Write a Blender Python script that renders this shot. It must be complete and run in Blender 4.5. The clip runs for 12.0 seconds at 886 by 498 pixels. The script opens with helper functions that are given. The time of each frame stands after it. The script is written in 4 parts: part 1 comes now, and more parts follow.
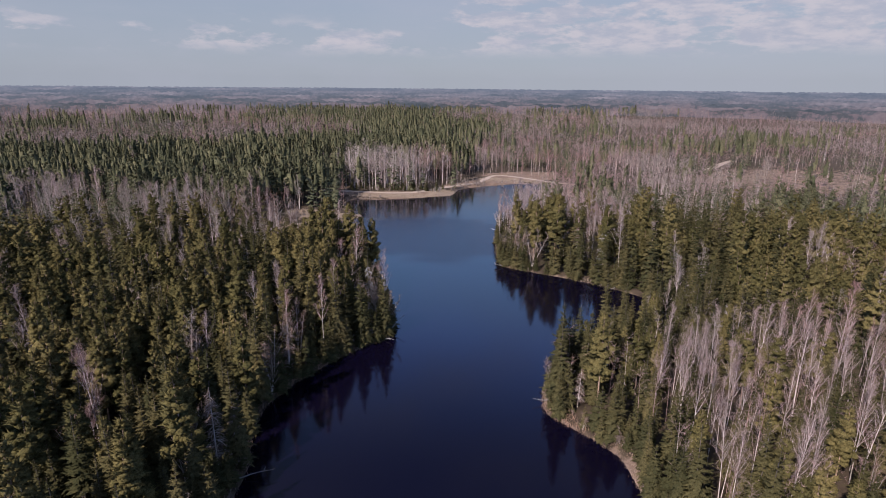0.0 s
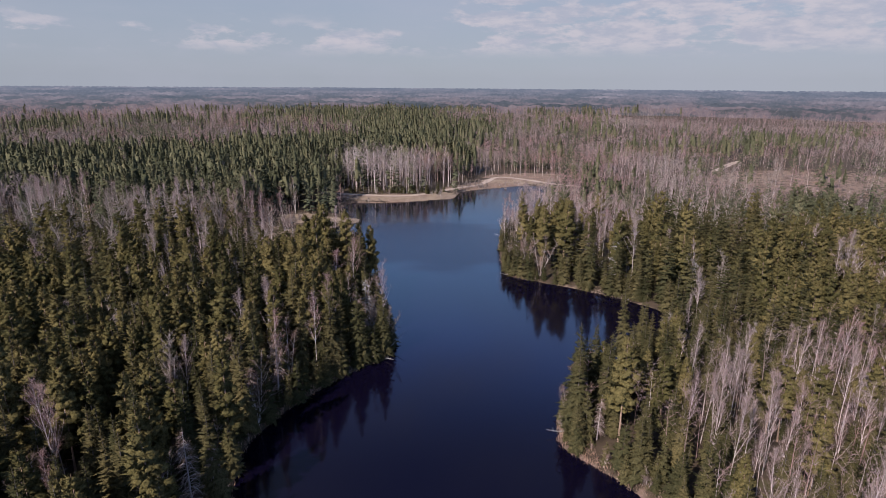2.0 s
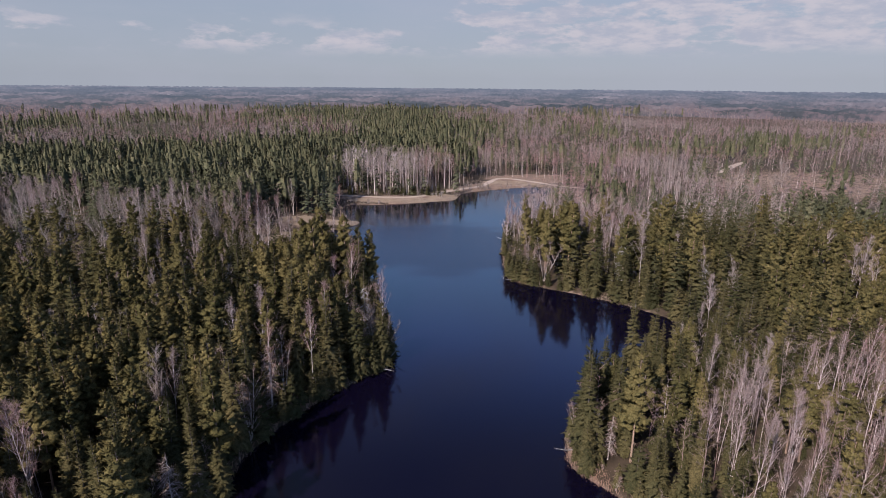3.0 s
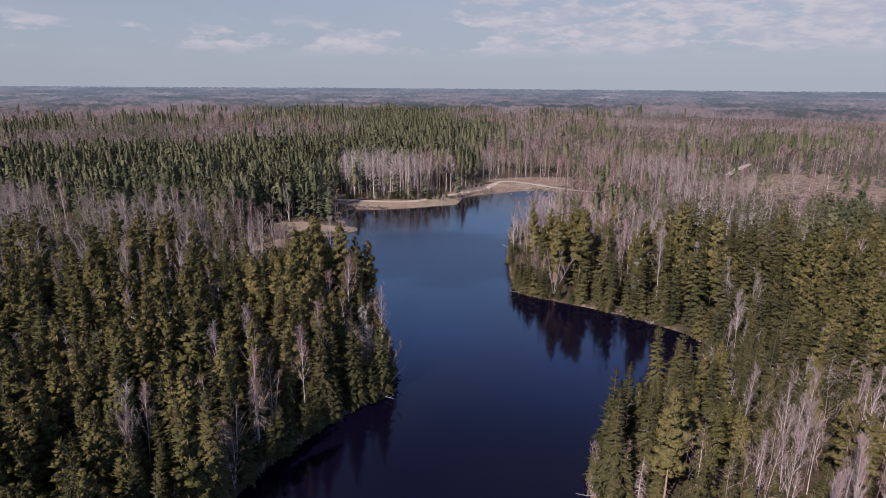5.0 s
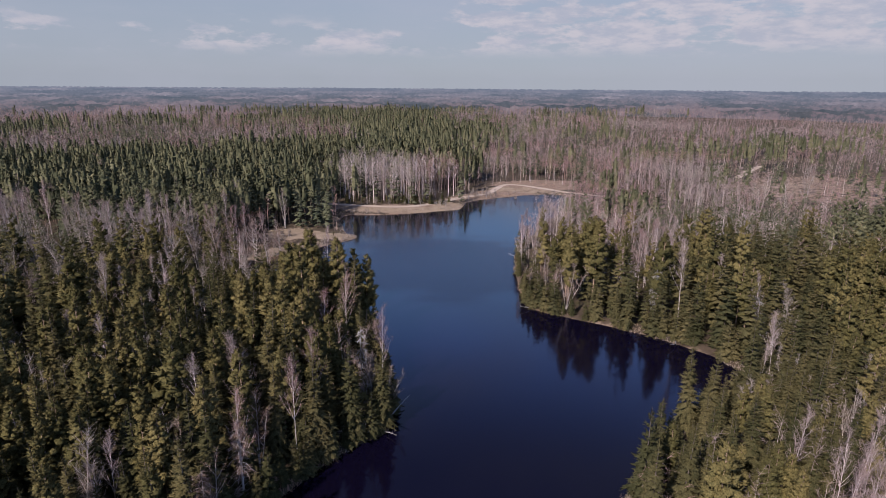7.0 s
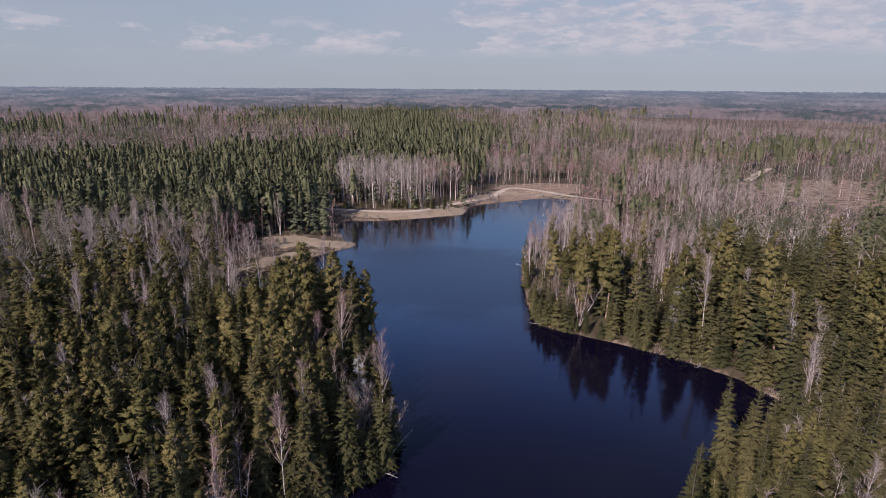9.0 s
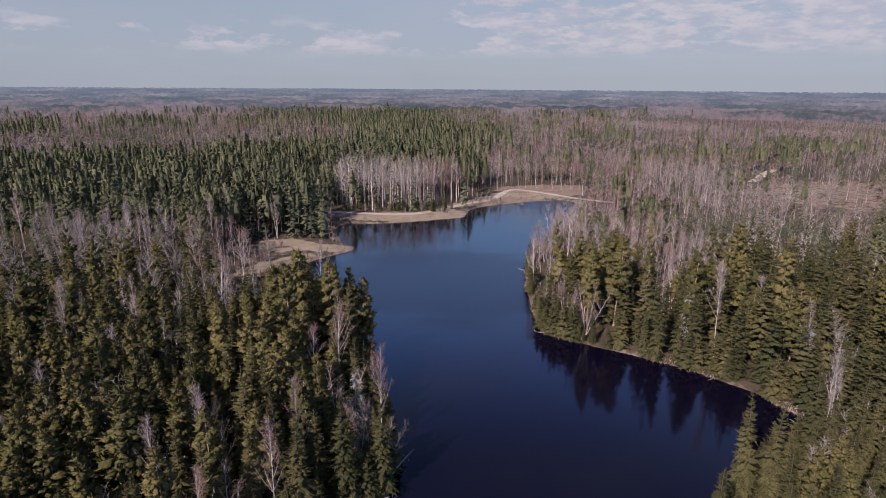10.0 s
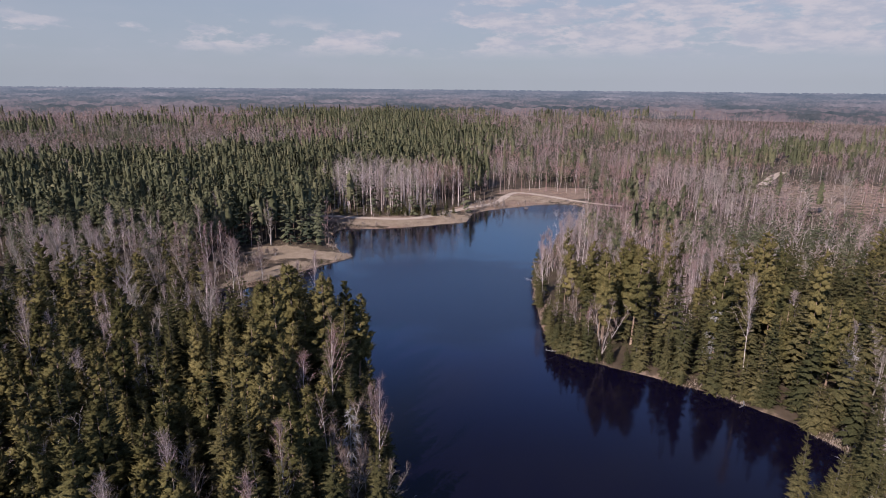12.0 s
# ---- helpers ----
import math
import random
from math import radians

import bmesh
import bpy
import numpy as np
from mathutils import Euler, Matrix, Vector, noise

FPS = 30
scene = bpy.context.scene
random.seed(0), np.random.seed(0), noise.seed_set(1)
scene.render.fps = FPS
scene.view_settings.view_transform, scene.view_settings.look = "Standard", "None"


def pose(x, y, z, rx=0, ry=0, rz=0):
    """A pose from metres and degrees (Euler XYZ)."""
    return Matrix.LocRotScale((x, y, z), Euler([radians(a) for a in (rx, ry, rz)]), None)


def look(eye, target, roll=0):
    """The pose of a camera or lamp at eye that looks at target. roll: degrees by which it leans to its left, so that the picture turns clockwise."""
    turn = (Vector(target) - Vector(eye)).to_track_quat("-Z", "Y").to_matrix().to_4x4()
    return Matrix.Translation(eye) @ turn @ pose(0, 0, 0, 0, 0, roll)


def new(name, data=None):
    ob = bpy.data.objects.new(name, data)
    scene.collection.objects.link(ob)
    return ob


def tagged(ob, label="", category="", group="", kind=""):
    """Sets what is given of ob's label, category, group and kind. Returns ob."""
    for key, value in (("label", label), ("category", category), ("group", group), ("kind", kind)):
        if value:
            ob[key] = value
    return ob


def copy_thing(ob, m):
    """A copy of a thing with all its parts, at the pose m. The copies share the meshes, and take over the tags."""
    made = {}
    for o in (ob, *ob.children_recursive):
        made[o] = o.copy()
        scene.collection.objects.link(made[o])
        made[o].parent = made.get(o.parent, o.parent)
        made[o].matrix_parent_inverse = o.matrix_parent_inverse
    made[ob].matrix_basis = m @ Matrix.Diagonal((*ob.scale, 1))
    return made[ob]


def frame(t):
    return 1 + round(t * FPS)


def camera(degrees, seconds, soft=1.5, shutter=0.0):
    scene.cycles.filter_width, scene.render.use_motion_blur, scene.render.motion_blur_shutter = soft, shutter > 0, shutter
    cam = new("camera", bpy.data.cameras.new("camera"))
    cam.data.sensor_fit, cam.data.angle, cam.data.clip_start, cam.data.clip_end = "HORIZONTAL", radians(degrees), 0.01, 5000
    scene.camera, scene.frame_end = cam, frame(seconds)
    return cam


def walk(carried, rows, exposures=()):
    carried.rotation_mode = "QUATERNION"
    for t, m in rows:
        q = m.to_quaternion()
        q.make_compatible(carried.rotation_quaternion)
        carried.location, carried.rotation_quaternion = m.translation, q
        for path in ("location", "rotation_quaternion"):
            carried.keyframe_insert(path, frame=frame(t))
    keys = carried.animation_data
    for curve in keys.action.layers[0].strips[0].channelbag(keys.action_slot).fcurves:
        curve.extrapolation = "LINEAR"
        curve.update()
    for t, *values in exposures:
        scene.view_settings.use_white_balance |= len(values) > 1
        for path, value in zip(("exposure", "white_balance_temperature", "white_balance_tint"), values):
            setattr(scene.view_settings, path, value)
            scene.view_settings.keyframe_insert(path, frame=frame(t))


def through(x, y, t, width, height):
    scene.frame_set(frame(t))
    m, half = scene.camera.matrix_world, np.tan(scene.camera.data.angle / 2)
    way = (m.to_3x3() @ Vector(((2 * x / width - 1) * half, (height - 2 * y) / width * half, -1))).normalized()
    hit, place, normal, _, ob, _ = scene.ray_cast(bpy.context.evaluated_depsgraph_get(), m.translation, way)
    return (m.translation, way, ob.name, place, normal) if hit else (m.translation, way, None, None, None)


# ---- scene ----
cam = camera(75.5, 12.0, soft=1.0)
PATH = [
    (0, (3.071, 4.293, 54.58), (3.085, 6.217, 54.032), 0.5),
    (0.5, (2.923, 6.8, 54.514), (2.937, 8.723, 53.963), 0.5),
    (1, (2.774, 9.359, 54.473), (2.788, 11.282, 53.923), 0.5),
    (1.5, (2.614, 11.892, 54.44), (2.629, 13.815, 53.89), 0.5),
    (2, (2.414, 14.385, 54.393), (2.428, 16.308, 53.844), 0.4),
    (2.5, (2.22, 16.877, 54.349), (2.234, 18.8, 53.8), 0.5),
    (3, (2.056, 19.402, 54.311), (2.07, 21.325, 53.762), 0.5),
    (5, (1.135, 29.608, 54.258), (1.15, 31.531, 53.71), 0.4),
    (5.5, (0.843, 32.269, 54.316), (0.857, 34.192, 53.768), 0.5),
    (6, (0.582, 34.93, 54.388), (0.597, 36.854, 53.84), 0.4),
    (6.5, (0.292, 37.572, 54.442), (0.307, 39.495, 53.894), 0.4),
    (7, (0.0, 40.198, 54.477), (0.015, 42.121, 53.929), 0.4),
    (9, (-0.977, 50.493, 54.461), (-0.961, 52.417, 53.914), 0.4),
    (9.5, (-1.167, 53.017, 54.451), (-1.151, 54.941, 53.905), 0.3),
    (10, (-1.339, 55.525, 54.39), (-1.322, 57.449, 53.844), 0.4),
    (10.5, (-1.554, 58.075, 54.302), (-1.536, 59.999, 53.757), 0.4),
    (11, (-1.775, 60.607, 54.203), (-1.756, 62.531, 53.658), 0.4),
    (11.5, (-2.026, 63.13, 54.094), (-2.006, 65.054, 53.549), 0.4),
    (12, (-2.276, 65.643, 54.016), (-2.256, 67.567, 53.471), 0.5),
]
walk(cam, [(t, look(eye, target, roll)) for t, eye, target, roll in PATH], exposures=[(0, 0.64, 6350, 27), (12, 0.64, 6350, 27)])

# ---- world, sun ----
SUN_AZ, SUN_EL = radians(217), radians(38)      # azimuth from +y, clockwise: from behind, to the left
world = bpy.data.worlds.new("world")
scene.world = world
world.use_nodes = True


class Nodes:
    """A small helper to write node trees."""

    def __init__(self, tree):
        self.tree = tree
        tree.nodes.clear()

    def add(self, kind, settings=(), **inputs):
        n = self.tree.nodes.new(kind)
        for key, value in dict(settings).items():
            setattr(n, key, value)
        for key, value in inputs.items():
            key = key.replace("_", " ")
            if key.isdigit():
                key = int(key)
            elif key.startswith("i") and key[1:].isdigit():
                key = int(key[1:])
            if isinstance(value, bpy.types.NodeSocket):
                self.tree.links.new(value, n.inputs[key])
            else:
                n.inputs[key].default_value = value
        return n

    def math(self, op, a, b=0.0, clamp=False):
        return self.add("ShaderNodeMath", {"operation": op, "use_clamp": clamp}, i0=a, i1=b).outputs[0]

    def noise(self, vec, scale, detail=3.0, rough=0.55):
        return self.add("ShaderNodeTexNoise", Vector=vec, Scale=scale, Detail=detail, Roughness=rough).outputs["Fac"]

    def ramp(self, fac, *stops):
        n = self.add("ShaderNodeValToRGB", Fac=fac)
        el = n.color_ramp.elements
        while len(el) < len(stops):
            el.new(0.5)
        for e, (p, c) in zip(el, stops):
            e.position = p
            e.color = (*c, 1) if len(c) == 3 else c
        return n.outputs["Color"]

    def mix(self, fac, a, b, mode="MIX"):
        n = self.add("ShaderNodeMix", {"data_type": "RGBA", "blend_type": mode})
        for i, v in ((0, fac), (6, a), (7, b)):
            if isinstance(v, bpy.types.NodeSocket):
                self.tree.links.new(v, n.inputs[i])
            else:
                n.inputs[i].default_value = v if i == 0 else (*v, 1)
        return n.outputs[2]

    def map(self, v, a, b, c=0.0, d=1.0):
        return self.add("ShaderNodeMapRange", {"interpolation_type": "SMOOTHSTEP"}, Value=v, **{"From_Min": a, "From_Max": b, "To_Min": c, "To_Max": d}).outputs[0]


def build_sky():
    g = Nodes(world.node_tree)
    co = g.add("ShaderNodeTexCoord").outputs["Generated"]
    sep = g.add("ShaderNodeSeparateXYZ", Vector=co)
    up = g.math("MAXIMUM", sep.outputs[2], 0.012)
    above = g.add("ShaderNodeCombineXYZ", X=sep.outputs[0], Y=sep.outputs[1], Z=up).outputs[0]
    sky = g.add("ShaderNodeTexSky", {"sky_type": "NISHITA", "sun_disc": False, "sun_elevation": SUN_EL,
                                     "sun_rotation": SUN_AZ, "air_density": 1.0, "dust_density": 0.8,
                                     "ozone_density": 2.0, "altitude": 100.0}, Vector=above).outputs[0]
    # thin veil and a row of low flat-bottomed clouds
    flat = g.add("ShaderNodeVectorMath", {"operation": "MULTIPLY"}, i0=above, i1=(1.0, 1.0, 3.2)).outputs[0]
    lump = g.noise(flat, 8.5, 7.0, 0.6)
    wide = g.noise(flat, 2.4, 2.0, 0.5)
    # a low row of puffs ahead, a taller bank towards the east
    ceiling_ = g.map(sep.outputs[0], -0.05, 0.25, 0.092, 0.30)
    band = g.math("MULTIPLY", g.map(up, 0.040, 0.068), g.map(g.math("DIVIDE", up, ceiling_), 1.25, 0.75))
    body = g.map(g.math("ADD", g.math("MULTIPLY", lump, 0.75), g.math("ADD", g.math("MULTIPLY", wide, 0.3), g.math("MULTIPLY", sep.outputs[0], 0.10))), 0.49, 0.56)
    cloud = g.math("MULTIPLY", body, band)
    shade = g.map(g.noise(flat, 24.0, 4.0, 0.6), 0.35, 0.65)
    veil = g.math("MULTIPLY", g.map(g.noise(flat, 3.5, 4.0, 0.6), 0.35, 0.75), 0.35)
    # above the view the sky is brightened and blued to lift the lake's reflection
    deep = g.mix(g.map(up, 0.19, 0.33), sky, SKY_LAKE_GAIN, "MULTIPLY")
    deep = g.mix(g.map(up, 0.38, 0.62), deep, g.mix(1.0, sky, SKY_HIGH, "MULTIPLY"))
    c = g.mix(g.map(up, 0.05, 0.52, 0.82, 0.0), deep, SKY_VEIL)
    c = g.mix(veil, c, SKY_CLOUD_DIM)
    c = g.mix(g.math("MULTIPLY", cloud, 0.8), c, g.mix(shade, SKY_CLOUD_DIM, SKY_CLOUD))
    # unseen teal band, added to brighten the water further
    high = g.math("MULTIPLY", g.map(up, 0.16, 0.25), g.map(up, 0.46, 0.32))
    c = g.mix(g.math("MULTIPLY", high, 0.7), c, SKY_LAKE_BAND)
    bg = g.add("ShaderNodeBackground", Color=c, Strength=SKY_STRENGTH)
    out = g.add("ShaderNodeOutputWorld", Surface=bg.outputs[0])


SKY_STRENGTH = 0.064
SKY_LAKE_GAIN = (2.3, 2.95, 4.15)
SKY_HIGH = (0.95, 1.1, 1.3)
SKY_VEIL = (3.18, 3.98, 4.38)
SKY_LAKE_BAND = (3.4, 7.4, 12.5)
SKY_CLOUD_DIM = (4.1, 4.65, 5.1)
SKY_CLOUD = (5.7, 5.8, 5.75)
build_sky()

sun_dir = Vector((math.sin(SUN_AZ) * math.cos(SUN_EL), math.cos(SUN_AZ) * math.cos(SUN_EL), math.sin(SUN_EL)))
sun_data = bpy.data.lights.new("sun", "SUN")
sun_data.energy, sun_data.angle, sun_data.color = 5.0, radians(0.6), (1.0, 0.93, 0.82)
sun = new("sun", sun_data)
sun.matrix_basis = look(sun_dir * 900, (0, 0, 0))


# ---- materials ----
def material(name):
    m = bpy.data.materials.new(name)
    m.use_nodes = True
    return m, Nodes(m.node_tree)


def surface(g, shader):
    g.add("ShaderNodeOutputMaterial", Surface=shader.outputs[0])


def foliage(name, dark, mid, light, through=0.16, patch=0.16, grain=5.0, shaggy=2.4):
    """Needles or dead leaves: a patch-wise hue by place, a tree-wise one and a spray-wise one."""
    m, g = material(name)
    geo = g.add("ShaderNodeNewGeometry")
    place = geo.outputs["Position"]
    a = g.noise(place, patch, 2.0)
    b = geo.outputs["Random Per Island"]
    c = g.add("ShaderNodeObjectInfo").outputs["Random"]
    tone = g.add("ShaderNodeAttribute", {"attribute_name": "tone"}).outputs["Fac"]
    one = g.add("ShaderNodeAttribute", {"attribute_name": "single"}).outputs["Fac"]
    c = g.math("ADD", g.math("MULTIPLY", c, one), tone)
    f = g.math("ADD", g.math("MULTIPLY", a, 0.7), g.math("ADD", g.math("MULTIPLY", b, 0.12), g.math("MULTIPLY", c, 0.55)))
    # needle sprays: fine uneven grain, lighter and darker flecks, spots far below the dark tone
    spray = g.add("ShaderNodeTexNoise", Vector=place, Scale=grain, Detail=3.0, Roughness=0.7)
    speck = g.noise(place, grain * 0.45, 2.0, 0.6)
    f = g.math("ADD", f, g.math("MULTIPLY", g.math("SUBTRACT", speck, 0.5), 0.8))
    col = g.ramp(g.math("SUBTRACT", f, 0.28), (0.14, dark), (0.5, mid), (0.92, light))
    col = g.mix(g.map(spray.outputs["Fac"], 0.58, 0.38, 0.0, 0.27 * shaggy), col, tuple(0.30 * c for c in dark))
    # sprays turn their needles outwards: soften each one towards the round of its crown
    round_ = g.add("ShaderNodeAttribute", {"attribute_name": "bulge"}).outputs["Vector"]
    round_ = g.add("ShaderNodeVectorTransform", {"vector_type": "NORMAL", "convert_from": "OBJECT", "convert_to": "WORLD"}, Vector=round_).outputs[0]
    a1 = g.add("ShaderNodeVectorMath", {"operation": "SCALE"}, i0=round_, Scale=0.72).outputs[0]
    a2 = g.add("ShaderNodeVectorMath", {"operation": "SCALE"}, i0=geo.outputs["Normal"], Scale=0.28).outputs[0]
    a3 = g.add("ShaderNodeVectorMath", {"operation": "SUBTRACT"}, i0=spray.outputs["Color"], i1=(0.5, 0.5, 0.5)).outputs[0]
    a3 = g.add("ShaderNodeVectorMath", {"operation": "SCALE"}, i0=a3, Scale=shaggy).outputs[0]
    a2 = g.add("ShaderNodeVectorMath", {"operation": "ADD"}, i0=a2, i1=a3).outputs[0]
    nrm = g.add("ShaderNodeVectorMath", {"operation": "NORMALIZE"}, i0=g.add("ShaderNodeVectorMath", {"operation": "ADD"}, i0=a1, i1=a2).outputs[0]).outputs[0]
    p = g.add("ShaderNodeBsdfDiffuse", Color=col, Roughness=0.3, Normal=nrm)
    t = g.add("ShaderNodeBsdfTranslucent", Color=col, Normal=nrm)
    surface(g, g.add("ShaderNodeMixShader", Fac=through, i1=p.outputs[0], i2=t.outputs[0]))
    return m


def bark(name, a, b, mark=None, stretch=(6, 6, 1.2)):
    m, g = material(name)
    co = g.add("ShaderNodeTexCoord").outputs["Object"]
    v = g.add("ShaderNodeVectorMath", {"operation": "MULTIPLY"}, i0=co, i1=stretch).outputs[0]
    n = g.noise(v, 1.0, 5.0, 0.65)
    r = g.add("ShaderNodeObjectInfo").outputs["Random"]
    col = g.ramp(g.math("ADD", n, g.math("MULTIPLY", g.math("SUBTRACT", r, 0.5), 0.3)), (0.35, a), (0.65, b))
    if mark:
        w = g.add("ShaderNodeVectorMath", {"operation": "MULTIPLY"}, i0=co, i1=(1.5, 1.5, 7.0)).outputs[0]
        col = g.mix(g.map(g.noise(w, 1.2, 3.0), 0.58, 0.66), col, mark)
    bump = g.add("ShaderNodeBump", Strength=0.5, Distance=0.04, Height=n)
    surface(g, g.add("ShaderNodeBsdfPrincipled", **{"Base_Color": col, "Roughness": 0.85, "Normal": bump.outputs[0]}))
    return m


def twig(name, dark, light):
    m, g = material(name)
    geo = g.add("ShaderNodeNewGeometry")
    n = g.noise(geo.outputs["Position"], 0.11, 3.0)
    stand = g.noise(geo.outputs["Position"], 0.021, 2.0)
    r = g.add("ShaderNodeObjectInfo").outputs["Random"]
    f = g.math("ADD", g.math("MULTIPLY", n, 0.8), g.math("ADD", g.math("MULTIPLY", geo.outputs["Random Per Island"], 0.4), g.math("MULTIPLY", r, 0.3)))
    col = g.ramp(g.math("SUBTRACT", f, 0.25), (0.15, dark), (0.9, light))
    # some stands are greyer, some redder
    grey = sum(dark + light) / 6
    col = g.mix(g.map(stand, 0.40, 0.62, 0.0, 0.75), col, g.mix(0.5, col, (grey * 1.25, grey * 1.2, grey * 1.08)))
    col = g.mix(g.map(stand, 0.52, 0.36, 0.0, 0.8), col, g.mix(1.0, col, (0.92, 0.74, 0.72), "MULTIPLY"))
    surface(g, g.add("ShaderNodeBsdfPrincipled", **{"Base_Color": col, "Roughness": 0.8, "Specular_IOR_Level": 0.2}))
    return m


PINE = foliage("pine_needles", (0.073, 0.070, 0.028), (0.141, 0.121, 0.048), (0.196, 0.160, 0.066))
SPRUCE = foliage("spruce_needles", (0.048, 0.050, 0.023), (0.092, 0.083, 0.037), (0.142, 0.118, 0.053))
# needles of the woods further off: haze painted into a cooler, greyer green
PINE_HAZED = foliage("hazed_pine_needles", (0.074, 0.082, 0.046), (0.132, 0.134, 0.074), (0.176, 0.170, 0.095), grain=2.4, shaggy=2.1)
SPRUCE_HAZED = foliage("hazed_spruce_needles", (0.056, 0.066, 0.041), (0.104, 0.111, 0.064), (0.148, 0.149, 0.085), grain=2.2, shaggy=1.8)
BARK_PINE = bark("pine_bark", (0.15, 0.105, 0.075), (0.30, 0.21, 0.145))
BARK_SPRUCE = bark("spruce_bark", (0.045, 0.036, 0.030), (0.10, 0.082, 0.068))
BARK_BIRCH = bark("birch_bark", (0.33, 0.285, 0.258), (0.55, 0.48, 0.44), (0.10, 0.085, 0.08), (3, 3, 1.0))
BARK_ALDER = bark("alder_bark", (0.22, 0.19, 0.17), (0.40, 0.36, 0.32))
TWIG_BIRCH = twig("birch_twigs", (0.136, 0.093, 0.086), (0.285, 0.207, 0.190))
STRAW = twig("dry_sedge", (0.14, 0.10, 0.07), (0.31, 0.235, 0.17))
TWIG_ALDER = twig("alder_twigs", (0.115, 0.09, 0.072), (0.245, 0.20, 0.168))
DEADWOOD = bark("grey_deadwood", (0.15, 0.145, 0.135), (0.30, 0.29, 0.275))


def make_ground_material():
    m, g = material("ground_cover")
    place = g.add("ShaderNodeNewGeometry").outputs["Position"]
    fine, mid, big = g.noise(place, 2.2, 6.0, 0.65), g.noise(place, 0.35, 4.0), g.noise(place, 0.03, 3.0)
    floor = g.ramp(mid, (0.3, (0.030, 0.023, 0.015)), (0.55, (0.062, 0.046, 0.030)), (0.75, (0.056, 0.054, 0.022)))
    straw = g.ramp(g.math("ADD", g.math("MULTIPLY", fine, 0.6), g.math("MULTIPLY", mid, 0.4)),
                   (0.3, (0.085, 0.058, 0.040)), (0.5, (0.160, 0.115, 0.083)), (0.7, (0.25, 0.19, 0.14)))
    sand = g.ramp(g.math("ADD", g.math("MULTIPLY", fine, 0.5), g.math("MULTIPLY", mid, 0.5)),
                  (0.3, (0.12, 0.092, 0.060)), (0.52, (0.20, 0.156, 0.108)), (0.72, (0.28, 0.225, 0.162)))
    f_straw = g.add("ShaderNodeAttribute", {"attribute_name": "straw"}).outputs["Fac"]
    f_sand = g.add("ShaderNodeAttribute", {"attribute_name": "sand"}).outputs["Fac"]
    wob = g.math("MULTIPLY", g.math("SUBTRACT", mid, 0.5), 1.4)
    col = g.mix(g.map(g.math("ADD", f_straw, wob), 0.3, 0.7), floor, straw)
    col = g.mix(g.map(g.math("ADD", f_sand, wob), 0.35, 0.65), col, sand)
    bump = g.add("ShaderNodeBump", Strength=0.6, Distance=0.12, Height=fine)
    surface(g, g.add("ShaderNodeBsdfPrincipled", **{"Base_Color": col, "Roughness": 0.92, "Specular_IOR_Level": 0.15, "Normal": bump.outputs[0]}))
    return m


def make_road_material():
    m, g = material("sandy_track")
    place = g.add("ShaderNodeNewGeometry").outputs["Position"]
    n = g.math("ADD", g.math("MULTIPLY", g.noise(place, 3.0, 5.0), 0.5), g.math("MULTIPLY", g.noise(place, 0.3, 3.0), 0.5))
    col = g.ramp(n, (0.32, (0.23, 0.18, 0.135)), (0.55, (0.32, 0.265, 0.205)), (0.7, (0.38, 0.325, 0.26)))
    bump = g.add("ShaderNodeBump", Strength=0.5, Distance=0.06, Height=n)
    surface(g, g.add("ShaderNodeBsdfPrincipled", **{"Base_Color": col, "Roughness": 0.9, "Normal": bump.outputs[0]}))
    return m


def make_water_material():
    """Dark bog water: calm near the shores, with faint wind ripples in patches."""
    m, g = material("lake_water")
    place = g.add("ShaderNodeNewGeometry").outputs["Position"]
    long = g.add("ShaderNodeVectorMath", {"operation": "MULTIPLY"}, i0=place, i1=(1.0, 1.9, 1.0)).outputs[0]
    ripple = g.noise(long, 1.1, 3.0, 0.6)
    swell = g.noise(long, 0.12, 2.0)
    wind = g.add("ShaderNodeAttribute", {"attribute_name": "wind"}).outputs["Fac"]
    patch = g.map(g.math("ADD", wind, g.math("MULTIPLY", g.math("SUBTRACT", g.noise(long, 0.05, 4.0, 0.6), 0.5), 1.2)), 0.25, 0.8)
    bump = g.add("ShaderNodeBump", Strength=g.math("ADD", 0.03, g.math("MULTIPLY", patch, 0.12)), Distance=0.25,
                 Height=g.math("ADD", g.math("MULTIPLY", ripple, 0.6), g.math("MULTIPLY", swell, 0.4)))
    rough = g.math("ADD", 0.085, g.math("MULTIPLY", patch, 0.17))
    surface(g, g.add("ShaderNodeBsdfPrincipled", **{"Base_Color": (0.0022, 0.0017, 0.0065, 1), "Roughness": rough, "IOR": 1.333,
                                                    "Normal": bump.outputs[0]}))
    return m


GROUND, ROAD, WATER = make_ground_material(), make_road_material(), make_water_material()


# ---- plan of the lake ----
def spline(points, closed=True, steps=6):
    """A smooth line through a few corners of the plan."""
    p = np.array(points, float)
    n = len(p)
    out = []
    for i in range(n if closed else n - 1):
        a, b, c, d = (p[(i + k) % n] if closed else p[min(max(i + k, 0), n - 1)] for k in (-1, 0, 1, 2))
        for s in np.arange(steps) / steps:
            out.append(0.5 * (2 * b + (c - a) * s + (2 * a - 5 * b + 4 * c - d) * s**2 + (3 * b - a - 3 * c + d) * s**3))
    if not closed:
        out.append(p[-1])
    return np.array(out)


